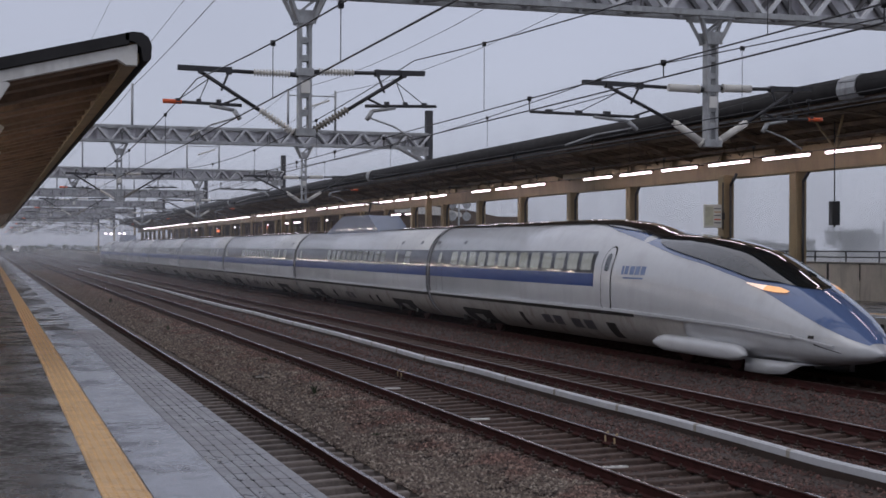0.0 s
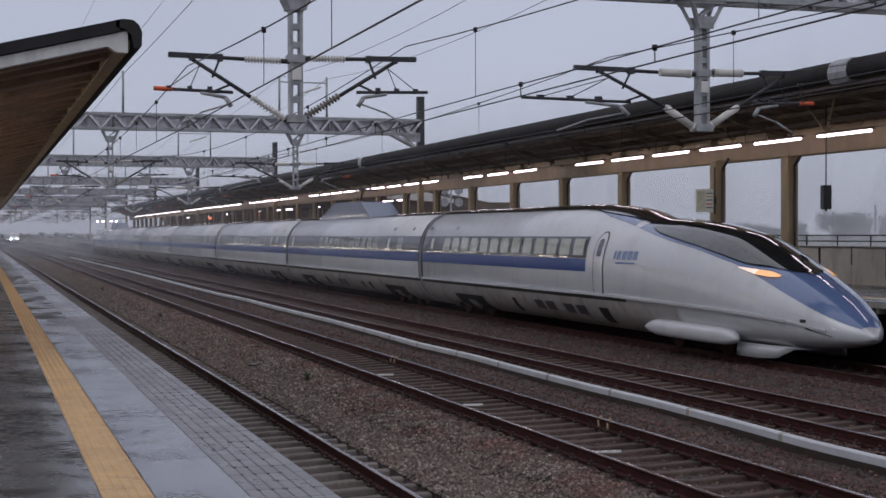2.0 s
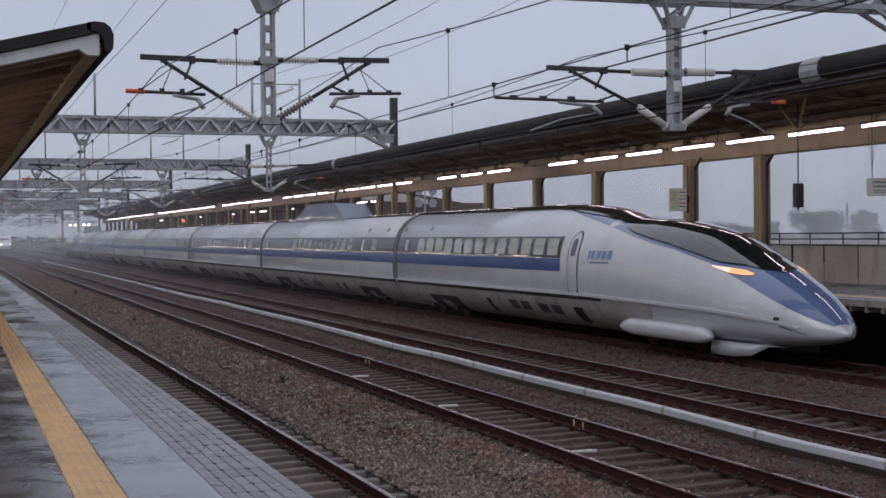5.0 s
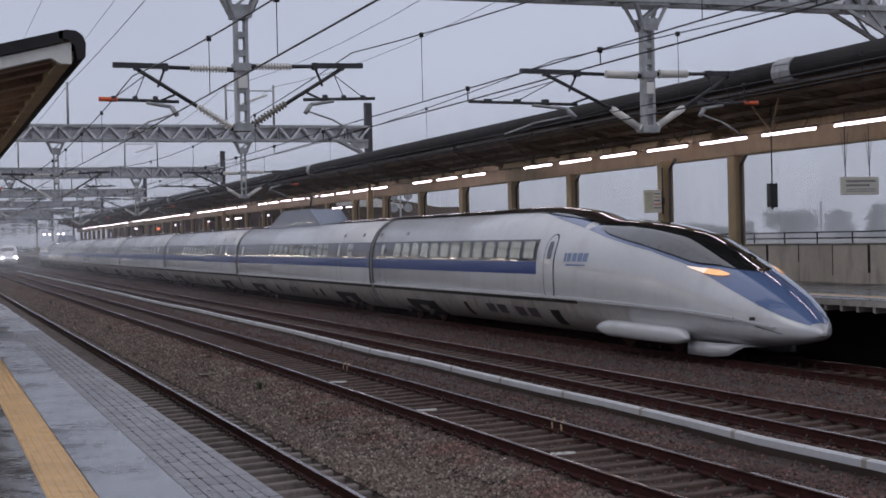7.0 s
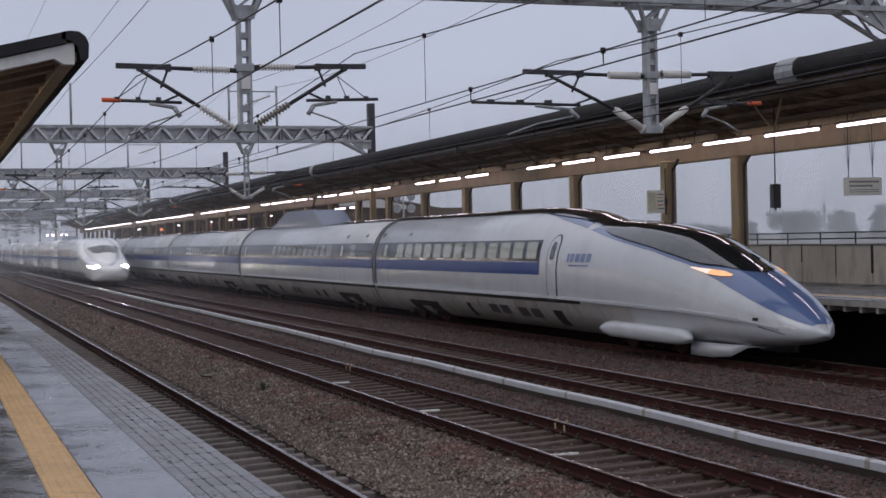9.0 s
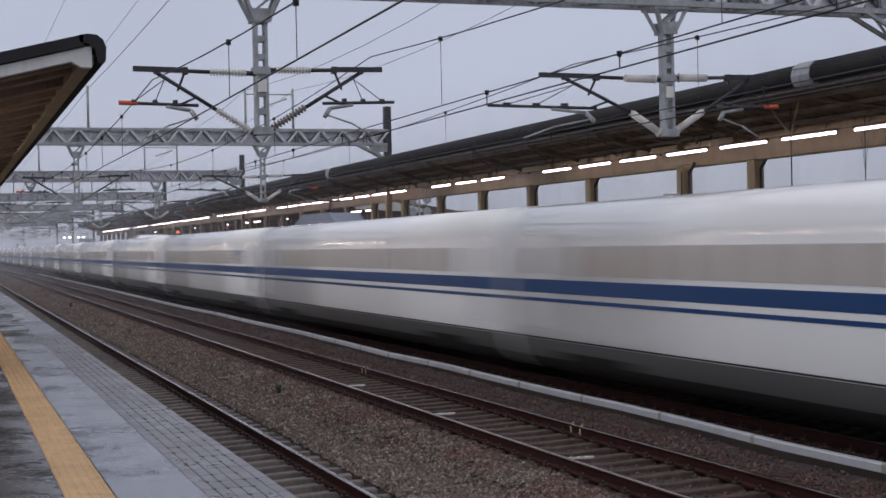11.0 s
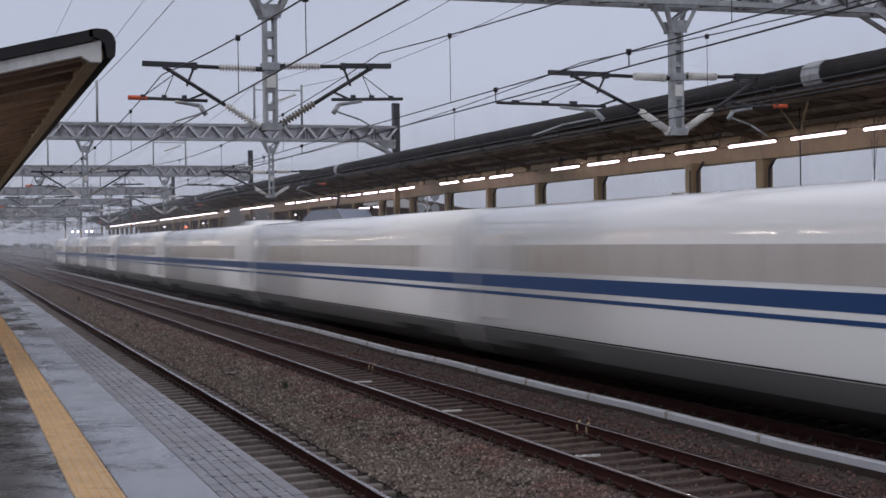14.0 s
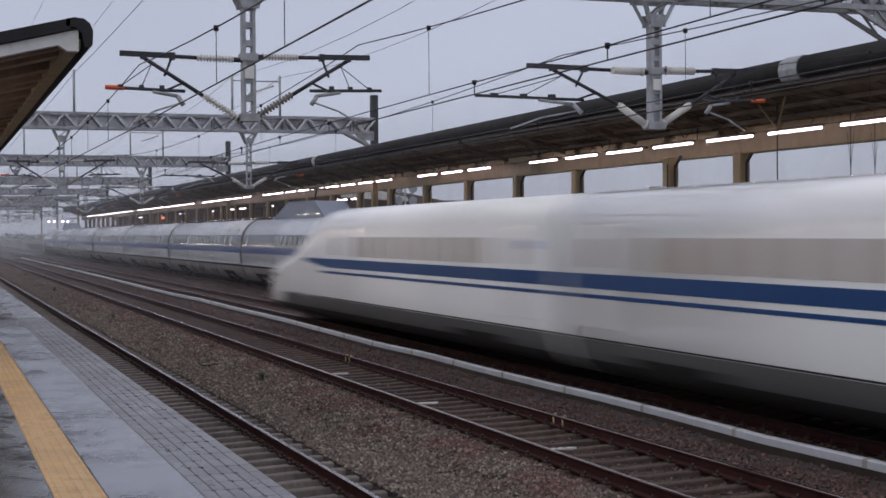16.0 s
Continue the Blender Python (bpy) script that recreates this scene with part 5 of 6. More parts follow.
def pantograph_shield(car, s, L=12.2, mat="dark500", h=0.9):
    bm = bmesh.new()
    prof = [(0, 0), (L * 0.2, h), (L * 0.62, h * 1.02), (L, 0)]
    near, far = (-0.85, 0.45) if mat == "dark500" else (-0.85, 0.35)
    for x in (near, far):
        v = [[bm.verts.new((x + dx, s + y, 3.45 + z + (0 if z else -0.15))) for y, z in prof] for dx in (0, 0.15)]
        bm.faces.new(v[0])
        bm.faces.new(v[1][::-1])
        for i in range(4):
            bm.faces.new((v[0][i], v[1][i], v[1][(i + 1) % 4], v[0][(i + 1) % 4]))
    if mat == "dark500":  # a sloping front plate closes the two walls
        f = [[bm.verts.new((x, s + y, 3.45 + z + d)) for x in (near + 0.15, far)] for y, z, d in ((0.05, -0.1, 0), (L * 0.2, h, -0.02), (L * 0.2 + 0.08, h, -0.06), (0.13, -0.1, 0))]
        for p, q in zip(f, f[1:] + f[:1]):
            bm.faces.new((p[0], p[1], q[1], q[0]))
    bmesh.ops.recalc_face_normals(bm, faces=bm.faces)
    part("pantograph_shield", bm, mat, car, "sloping shield beside the pantograph")
    bm = bmesh.new()
    m = s + L * 0.45
    tube(bm, (0, m - 0.6, 3.7), (0, m + 0.3, 4.3), 0.05, 6)
    tube(bm, (0, m + 0.3, 4.3), (0, m - 0.2, 4.95), 0.04, 6)
    tube(bm, (-0.7, m - 0.2, 4.97), (0.7, m - 0.2, 4.97), 0.04, 6)
    part("pantograph", bm, "darksteel", car)


def train500():
    tr = thing("bullet_train", "silver-grey bullet train with blue stripe and long pointed nose", "train", at=(TRACKS["far"], NOSE, 0))
    front = 0.0
    n = 8
    mid = None
    for i in range(n):
        if i == 0:
            c = car500(tr, 0, 27.1, True, "nose car in silver grey with blue hood")
            lead = c
            front = 27.1
        elif i < n - 1:
            if mid is None:
                c = mid = car500(tr, front, 25.0, False, "")
            else:
                c = copy_part(mid, tr)
            c.location = (0, front, 0)
            if i in (1, 6):
                pantograph_shield(c, 9.8)
            front += 25.0
        else:
            c = copy_part(lead, tr)
            c.matrix_basis = pose(0, front + 27.1, 0, 0, 0, 180)
    return tr


def copy_part(ob, parent):
    made = {}
    for o in (ob, *ob.children_recursive):
        if "pantograph" in o.name:
            continue
        made[o] = o.copy()
        scene.collection.objects.link(made[o])
        made[o].parent = made.get(o.parent, parent)
    return made[ob]


train500()

# the white train that runs through: a low broad nose with a narrower cab rising behind it
NTIP = 0.95


def stub(q):
    """Draw the first three metres of the white train's nose together, so that its tip starts at NTIP."""
    return [(x if x >= 3 else NTIP + x * (3 - NTIP) / 3, v) for x, v in q]


N7 = Shell(
    a=stub([(0, 0.4), (0.15, 0.8), (0.4, 1.05), (0.9, 1.25), (2, 1.42), (4, 1.54), (7, 1.64), (10, 1.68), (60, 1.68)]),
    top=stub([(0, 1.05), (0.15, 1.24), (0.4, 1.36), (1, 1.5), (2, 1.68), (3, 1.82), (4, 1.96), (5, 2.1), (6, 2.28), (7, 2.55), (8, 2.93), (9.2, 3.36), (10.8, 3.57), (60, 3.58)]),
    bottom=stub([(0, 0.85), (0.15, 0.6), (0.4, 0.4), (0.9, 0.28), (2, 0.22), (60, 0.2)]),
    mid=stub([(0, 0.95), (0.9, 1.05), (3, 1.25), (6, 1.6), (10, 1.9), (60, 1.9)]), nu=6.0, nl=4.5)
N7MID = Shell([(-1, 1.68), (60, 1.68)], [(-1, 3.58), (60, 3.58)], [(-1, 0.2), (60, 0.2)], [(-1, 1.9), (60, 1.9)], 6.0, 4.5)
N7CAB = Shell(
    a=[(1.6, 0.25), (2.4, 0.62), (3.2, 0.84), (4, 0.99), (5, 1.14), (6, 1.26), (7, 1.38), (8, 1.5), (9, 1.58), (10.5, 1.62), (60, 1.62)],
    top=[(1.6, 1.58), (2, 1.75), (3, 2.08), (4, 2.42), (5, 2.78), (6, 3.07), (7, 3.29), (8, 3.43), (9.2, 3.52), (10.8, 3.55), (60, 3.55)],
    bottom=[(1.6, 1.0), (60, 1.0)], mid=[(1.6, 1.2), (4, 1.5), (7, 1.75), (11, 1.9), (60, 1.9)], nu=2.7, nl=3.0)


def car700(train, length, lead):
    sh = N7 if lead else N7MID
    st = [0, 0.04, 0.1, 0.2, 0.35, 0.55, 0.8, 1.1, 1.5, 2, 2.6, 3.2, 3.8, 4.3, 4.8, 5.3, 5.8, 6.4, 7, 7.8, 8.6, 9.6, 10.8, 13, length - 0.1] if lead else [0.1, 8, 16, length - 0.1]
    if lead:
        st = [x if x >= 3 else NTIP + x * (3 - NTIP) / 3 for x in st]
    car = part("lead_car" if lead else "car", skin(sh, st, 96), "n_white", train)
    if lead:
        part("cab", skin(N7CAB, [1.6, 1.8, 2.1, 2.5, 3, 3.5, 4, 4.5, 5, 5.5, 6, 6.5, 7, 7.6, 8.2, 9, 10, 11]), "n_white", car, "smooth white cab")
    w1 = length - 0.12
    for side in (-1, 1):
        w0 = 8.0 if lead else 0.12
        tap = (lambda s: float(np.interp(s, (8.0, 10.5), (2.0, 1.83)))) if lead else 1.83
        part("stripe", patch(sh, w0, w1, tap, 2.09, 0.007, side, 16 if lead else 2, 4), "n_blue", car, "broad blue stripe")
        part("thin_stripe", patch(sh, w0 + (2 if lead else 0), w1, 1.66, 1.73, 0.007, side, 12 if lead else 2, 1), "n_blue", car, "thin blue line")
        # black band on the skin paints the dark space below the skirt
        part("underframe", patch(sh, 2.6 if lead else 0.12, w1, 0.24, 0.56, 0.02, side, 8 if lead else 2, 10), "under", car, "black band painting the shade below the skirt")
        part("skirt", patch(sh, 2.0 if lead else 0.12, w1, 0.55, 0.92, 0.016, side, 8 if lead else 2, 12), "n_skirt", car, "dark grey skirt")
        # thin dark strip painted as shade where body meets skirt
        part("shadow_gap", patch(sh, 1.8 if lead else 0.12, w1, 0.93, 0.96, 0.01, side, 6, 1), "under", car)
        wy = [13.5 + 1.04 * i for i in range(10)] if lead else [3.2 + 1.04 * i for i in range(18)]
        base = 14 if lead else 0
        first = part("window", patch(sh, base, base + 0.74, 2.18, 2.72, 0.01, side, 1, 3), "n_pane", car, "tinted lit pane")
        first.location = (0, wy[0] - base, 0)
        for y in wy[1:]:
            again(first, car, pose(0, y - base, 0))
        for y in ((24.8, 11.2) if lead else (1.2, length - 1.9)):
            part("door_gap", patch(sh, y - 0.02, y + 0.82, 1.146, 2.954, 0.008, side, 1, 8), "under", car)
            door = part("door", patch(sh, y, y + 0.8, 1.15, 2.95, 0.012, side, 1, 8), "n_white", car)
            part("stripe", patch(sh, y, y + 0.8, 1.83, 2.09, 0.016, side, 1, 4), "n_blue", door, "broad blue stripe")
            part("thin_stripe", patch(sh, y, y + 0.8, 1.66, 1.73, 0.016, side, 1, 1), "n_blue", door, "thin blue line")
            part("door_window", patch(sh, y + 0.22, y + 0.58, 2.2, 2.7, 0.016, side, 1, 3), "n_pane", door)
        for y in ((length - 6,) if lead else (2.6, length - 5.6)):
            # dark patches on the skin stand for the shaded bogie openings
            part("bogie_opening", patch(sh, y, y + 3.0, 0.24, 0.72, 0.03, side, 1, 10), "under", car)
        if lead:
            part("side_glass", patch(N7CAB, 4.6, 6.6, lambda s: float(np.interp(s, (4.6, 5.2, 6.6), (2.38, 2.5, 2.72))), lambda s: float(np.interp(s, (4.6, 5.2, 6.0, 6.6), (2.44, 2.72, 2.95, 2.86))), 0.012, side, 8, 4), "cockpit_side", car)
            part("headlight", patch(sh, 1.75, 3.1, lambda s: float(np.interp(s, (1.75, 2.3, 3.1), (1.3, 1.3, 1.42))), lambda s: float(np.interp(s, (1.75, 2.3, 3.1), (1.36, 1.47, 1.5))), 0.012, side, 8, 3), "head", car, "bright white headlight")
    if lead:
        for side in (-1, 1):
            cx = side * 0.98
            bm = tube(bmesh.new(), (cx, 1.42, 1.3), (cx, 1.8, 1.3), 0.22, 14)
            part("headlight_lens", bm, "beamlight", car, "round bright headlight lens")
            bm = bmesh.new()
            for i in range(16):  # added upright and flat blades that block the lens off axis and keep the beam narrow
                d = -0.225 + 0.03 * i
                box(bm, cx + d - 0.002, cx + d + 0.002, 1.26, 1.415, 1.08, 1.52)
            for d in (-0.22, -0.11, 0.0, 0.11, 0.22):
                box(bm, cx - 0.225, cx + 0.225, 1.26, 1.412, 1.3 + d - 0.002, 1.3 + d + 0.002)
            part("headlight_grille", bm, "black", car)
            # added black shroud that blocks the lens's glow to the side
            bm = tube(bmesh.new(), (cx, 1.43, 1.3), (cx, 1.85, 1.3), 0.235, 14)
            part("headlight_rim", bm, "black", car)
        part("windscreen", patch(N7CAB, 4.1, 5.7, lambda s: N7CAB.at(s)[1] - float(np.interp(s, (4.1, 5.0, 5.7), (0.1, 0.26, 0.2))), "top", 0.014, -1, 10, 10), "cockpit", car, "dark windscreen")
    for s in (6.3, length - 4.3) if lead else (4.0, length - 4.0):
        bogie(car, s)
    gs = Shell([(-9, 1.62), (60, 1.62)], [(-9, 3.5), (60, 3.5)], [(-9, 0.95), (60, 0.95)], [(-9, 1.9), (60, 1.9)], 6.0, 4.5)
    part("gaiter", skin(gs, [length - 0.12, length + 0.12], 24), "skirt", car)
    return car


def train700():
    tr = thing("express_train", "white express train with blue stripes rushing through the station", "train", at=(TRACKS["third"], 700, 0))
    lead = car700(tr, 27.35, True)
    front, mid = 27.35, None
    for i in range(14):
        if mid is None:
            c = mid = car700(tr, 25.0, False)
        else:
            c = copy_part(mid, tr)
        c.location = (0, front, 0)
        if i in (3, 10):
            at = 18.3 if i == 3 else 5.7
            pantograph_shield(c, at, 5.6, "n_skirt", 0.92)
            part("fairing", sweep(bmesh.new(), [(-1.2, 3.3), (-1.1, 3.55), (-0.8, 3.76), (0.8, 3.76), (1.1, 3.55), (1.2, 3.3)], [(at - 3.2, 0, -0.25), (at - 2.4, 0, 0), (at + 0.2, 0, 0)], smooth=True), "n_white", c, "low white roof fairing")
        front += 25.0
        if i == 2:
            part("emblem", patch(N7MID, 3.2, 4.2, 2.5, 2.66, 0.01, -1, 1, 2), "logo", c, "plain blue emblem")
    c = copy_part(lead, tr)
    c.matrix_basis = pose(0, front + 27.35, 0, 0, 0, 180)
    part("emblem", patch(N7, 25.0, 26.0, 2.5, 2.66, 0.01, 1, 1, 2), "logo", c, "plain blue emblem")
    for o in c.children:
        if o.name.startswith("headlight"):  # the rear end shows no white lights
            o.data = o.data.copy()
            o.data.materials[0] = M["cockpit_side"]
    return tr


EXPRESS = train700()


# ---------------------------------------------------------------- loose stone on the ballast
def stones(n, x0, x1, mat, label, seed):
    rng = np.random.default_rng(seed)
    y = 11 * (190 / 11) ** (rng.random(n) ** 1.2)
    x = rng.uniform(x0, x1, n)
    near = np.min(np.abs(x[:, None] - np.array(list(TRACKS.values()))[None]), 1)
    keep = (near > 1.2) | (rng.random(n) < 0.55)
    x, y, near = x[keep], y[keep], near[keep]
    n = len(x)
    size = rng.uniform(0.014, 0.036, n) * (1 + y / 150)
    octa = np.array([(1, 0, 0), (0, 1, 0), (-1, 0, 0), (0, -1, 0), (0, 0, 0.8), (0, 0, -0.8)], float)
    tri = np.array([(0, 1, 4), (1, 2, 4), (2, 3, 4), (3, 0, 4), (1, 0, 5), (2, 1, 5), (3, 2, 5), (0, 3, 5)])
    z = np.array([ballast_z(a, b) for a, b in zip(x, y)]) + size * 0.25
    jit = rng.uniform(0.6, 1.25, (n, 6, 3))
    ang = rng.uniform(0, 6.28, n)
    v = octa[None] * jit * size[:, None, None]
    c, q = np.cos(ang)[:, None], np.sin(ang)[:, None]
    vx, vy = v[:, :, 0] * c - v[:, :, 1] * q, v[:, :, 0] * q + v[:, :, 1] * c
    V = np.stack([vx + x[:, None], vy + y[:, None], v[:, :, 2] + z[:, None]], 2).reshape(-1, 3)
    F = (tri[None] + 6 * np.arange(n)[:, None, None]).reshape(-1, 3)
    me = bpy.data.meshes.new("ballast_stone")
    me.from_pydata(V.tolist(), [], F.tolist())
    me.materials.append(M[mat])
    tagged(new("ballast_stone", me), label, "stones", kind="stuff")


stones(80000, 4.75, 7.35, "stone", "loose grey-brown crushed stones beside the near track", 5)
stones(120000, 7.1, 18.9, "stone_rusty", "loose rust-tinged crushed stones between the tracks", 6)


# ---------------------------------------------------------------- small things on the ballast
def weed(x, y, h):
    rng = random.Random(int(y * 10))
    bm = bmesh.new()
    for i in range(16):
        a = rng.uniform(0, 6.28)
        d = Vector((math.cos(a), math.sin(a), 0)) * rng.uniform(0.03, 0.14)
        top = Vector((0, 0, rng.uniform(0.4, 1) * h)) + d
        p = Vector((-d.y, d.x, 0)).normalized() * 0.012
        f = [bm.verts.new(c) for c in (-p, p, d * 0.4 + p + Vector((0, 0, top.z * 0.6)), top, d * 0.4 - p + Vector((0, 0, top.z * 0.6)))]
        bm.faces.new(f)
    ob = put("weed", bm, "foliage")
    ob.location = (x, y, ballast_z(x, y) - 0.02)
    tagged(ob, "small dark weed growing out of the ballast", "weed", "weeds", "stuff")


for x, y, h in ((6.49, 29.5, 0.26), (6.36, 54.1, 0.3), (6.37, 80.5, 0.35), (6.6, 109.5, 0.4), (7.0, 38, 0.12), (6.1, 23, 0.1), (14.8, 40, 0.12)):
    weed(x, y, h)


def rag():
    bm = bmesh.new()
    g = [[bm.verts.new((0.4 * i / 6 - 0.2, 0.5 * j / 5 - 0.25, 0.03 + 0.05 * noise.noise((i * 0.9, j * 0.9, 3)))) for i in range(7)] for j in range(6)]
    for a, b in zip(g, g[1:]):
        for i in range(6):
            bm.faces.new((a[i], a[i + 1], b[i + 1], b[i])).smooth = True
    bmesh.ops.solidify(bm, geom=bm.faces[:], thickness=0.01)
    ob = put("litter", bm, "concrete")
    ob.location = (6.2, 34.0, ballast_z(6.2, 34.0) + 0.02)
    tagged(ob, "crumpled pale scrap lying on the ballast", "litter")


rag()
for y, n in ((18.45, 3), (24.17, 1), (29.93, 1)):
    pl = thing("marker_plate", "small white marker plate fixed on a sleeper", "marker", "sleeper markers", at=(8.3, round((y - 12) / 0.58) * 0.58 + 12, -0.19))
    part("plate", bevelled(boxes((-0.18, 0.18, -0.035, 0.035, -0.02, 0.025)), 0.005), "white", pl)
    if n > 1:
        for i in range(3):
            part("print_bar", boxes((-0.16 + 0.13 * i, -0.09 + 0.13 * i, -0.03, 0.02, 0.025, 0.029)), "ink", pl)
for x, y in ((9.32, 20.54), (9.32, 20.2), (9.32, 32.4), (9.32, 32.1)):
    bm = tube(bmesh.new(), (0, 0, -0.25), (0.0, 0.02, -0.03), 0.025, 6)
    tube(bm, (0, 0.02, -0.03), (0.05, 0.03, 0.02), 0.025, 6, 0.015)
    ob = put("rail_peg", bm, "beige")
    ob.location = (x - 0.2, y, 0)
    tagged(ob, "short pale peg beside the rail", "peg", "rail pegs")


# ---------------------------------------------------------------- fittings on the opposite platform
def speaker():
    sp = thing("hanging_speaker", "black box speaker hung on a rod under the canopy", "speaker", at=(20.6, 32.2, 0))
    part("box", bevelled(boxes((-0.11, 0.11, -0.1, 0.1, 3.45, 4.07)), 0.015), "black", sp)
    part("rod", tube(bmesh.new(), (0, 0, 4.07), (0, 0, 6.1), 0.018, 6), "darksteel", sp)
    part("knob", tube(bmesh.new(), (0, 0, 3.4), (0, 0, 3.45), 0.03, 8), "black", sp)
    bm = beam(bmesh.new(), (0, 0, 5.42), (-0.1, 0.75, 6.16), 0.05, 0.035)
    beam(bm, (0, 0, 5.42), (-0.5, -1.2, 6.26), 0.05, 0.035)
    part("stay", bm, "beige", sp)


speaker()


def hanging_sign():
    sg = thing("hanging_sign", "pale hanging notice board with two lines of dark print", "sign", at=(21.6, 29.9, 0))
    part("board", bevelled(boxes((-0.55, 0.55, -0.03, 0.03, 3.68, 4.12)), 0.01), "signwhite", sg)
    for x in (-0.4, 0.3):
        bm = tube(bmesh.new(), (x, 0, 4.12), (x, 0, 5.7), 0.012, 5)
        tube(bm, (x, 0, 4.3), (x - 0.1, 0, 5.2), 0.007, 4)
        tube(bm, (x, 0, 4.3), (x + 0.1, 0, 5.2), 0.007, 4)
        part("hanger", bm, "darksteel", sg)
    for z, x0, n in ((3.99, -0.4, 14), (3.89, -0.4, 11)):
        for i in range(n):
            part("print_bar", boxes((x0 + 0.062 * i, x0 + 0.062 * i + 0.045, -0.034, -0.03, z, z + 0.05)), "ink", sg)
    part("print_line", boxes((-0.4, 0.45, -0.034, -0.03, 3.81, 3.825)), "ink", sg)
    part("print_line", boxes((-0.4, 0.45, -0.034, -0.03, 3.76, 3.775)), "ink", sg)


hanging_sign()


def column_sign():
    sg = thing("column_sign", "cream route board with green and amber bands on a column", "sign", at=(20.58, 38.66, -0.08))
    part("bracket", boxes((-0.1, 0.43, 0.04, 0.16, 3.8, 4.0)), "darksteel", sg)
    part("board", bevelled(boxes((-0.3, 0.28, -0.04, 0.04, 3.55, 4.24)), 0.01), "signwhite", sg)
    part("band", boxes((-0.27, 0.0, -0.045, -0.04, 3.62, 4.18)), "signgreen", sg)
    for i, (z, m) in enumerate(((4.1, "ink"), (4.0, "yellow"), (3.9, "ink"), (3.78, "orange"), (3.68, "ink"))):
        part("print_bar", boxes((0.03, 0.24, -0.045, -0.04, z, z + 0.035)), m, sg)
    part("conduit", tube(bmesh.new(), (0.33, -0.02, 3.5), (0.33, -0.02, 4.9), 0.025, 6), "darksteel", sg)


column_sign()


def flood_pole():
    fl = thing("floodlight_pole", "slim pole with four round lamps behind the platform", "lamp post", at=(30.0, 91.8, 0))
    part("pole", tube(bmesh.new(), (0, 0, -0.6), (0, 0, 5.9), 0.07, 8), "galv", fl)
    part("cross_arm", tube(bmesh.new(), (-0.5, 0, 5.4), (0.5, 0, 5.4), 0.04, 6), "galv", fl)
    for x, z in ((-0.5, 5.75), (0.5, 5.75), (-0.5, 4.95), (0.5, 4.95)):
        bm = tube(bmesh.new(), (x, -0.15, z), (x, 0.1, z), 0.3, 14, 0.15)
        tube(bm, (x, 0, z), (x, 0, 5.4), 0.03, 6)
        part("lamp_head", bm, "galv", fl)


flood_pole()


def field_pole():
    fp = thing("utility_pole", "slim grey utility pole beyond the station wall", "pole", at=(84.0, 122.6, -0.6))
    part("pole", tube(bmesh.new(), (0, 0, 0), (0, 0, 6.2), 0.11, 8, 0.09), "darksteel", fp)
    for z in (4.6, 5.3):
        part("crossarm", boxes((-0.9, 0.3, -0.05, 0.05, z, z + 0.1)), "darksteel", fp)


field_pole()


def end_lamps():
    for x, y in ((17.15, 225.9), (17.95, 225.9), (19.2, 225.9), (19.95, 225.9)):
        ob = thing("end_lamp", "small bright white lamp hung from a gantry", "lamp", "lamps at the platform end", at=(x, y, 0))
        part("hood", tube(bmesh.new(), (0, 0, 4.95), (0, 0, 5.1), 0.2, 10, 0.1), "galv", ob)
        part("bulb", tube(bmesh.new(), (0, 0, 4.76), (0, 0, 4.95), 0.14, 10, 0.18), "tube", ob)
        part("hanger", tube(bmesh.new(), (0, 0, 5.1), (0, 0, 7.9), 0.03, 6), "galv", ob)


end_lamps()


def station_house():
    """A long brown hall beyond the platform, its white bargeboard sloping at the near end."""
    h = thing("station_building", "long dark brown station hall with a white sloping gable edge", "building", at=(26.2, 93, 0))
    part("wall", boxes((0, 9, 0.3, 125, -0.7, 5.0)), "hall", h)
    bm = sweep(bmesh.new(), [(-0.25, 4.95), (9.6, 4.2), (9.6, 4.5), (-0.25, 6.4)], [(0.25, 0, 0), (125.5, 0, 0)])
    part("roof", bm, "hall", h)
    bm = sweep(bmesh.new(), [(-0.25, 5.2), (4.4, 4.95), (4.4, 5.2), (-0.25, 6.3)], [(0.0, 0, 0), (0.24, 0, 0)])
    part("bargeboard", bm, "white", h, "white bargeboard")
    w = part("window", boxes((-0.04, 0.02, 0, 2.2, 2.6, 3.9)), "cockpit_side", h)
    w.location = (0, 3, 0)
    p = part("pilaster", boxes((-0.12, 0.0, 0, 0.35, -0.6, 4.95)), "beige", h)
    p.location = (0, 1.2, 0)
    for i in range(1, 26):
        again(p, h, pose(0, 1.2 + 4.6 * i, 0))
        if i % 3:
            again(w, h, pose(0, 3 + 4.6 * i, 0))


def waiting_rooms():
    """Boarded shelters on the far platform between the columns."""
    for y, n in ((104.0, 9.0), (121.0, 14.0), (141.0, 22.0), (170.0, 30.0)):
        w = thing("waiting_room", "low boarded waiting shelter with small lit panes on the platform", "shelter", "platform shelters", at=(22.7, y, PLAT_Z))
        part("wall", boxes((0, 1.7, 0, n, 0, 2.62)), "board", w)
        part("roof", bevelled(boxes((-0.15, 1.85, -0.15, n + 0.15, 2.62, 2.76)), 0.03), "concrete", w)
        k = int(n // 2.4)
        for i in range(k):
            part("pane", boxes((-0.03, 0.0, 0.5 + 2.4 * i, 2.2 + 2.4 * i, 1.1, 2.3)), "glass_dim", w)


station_house()
waiting_rooms()


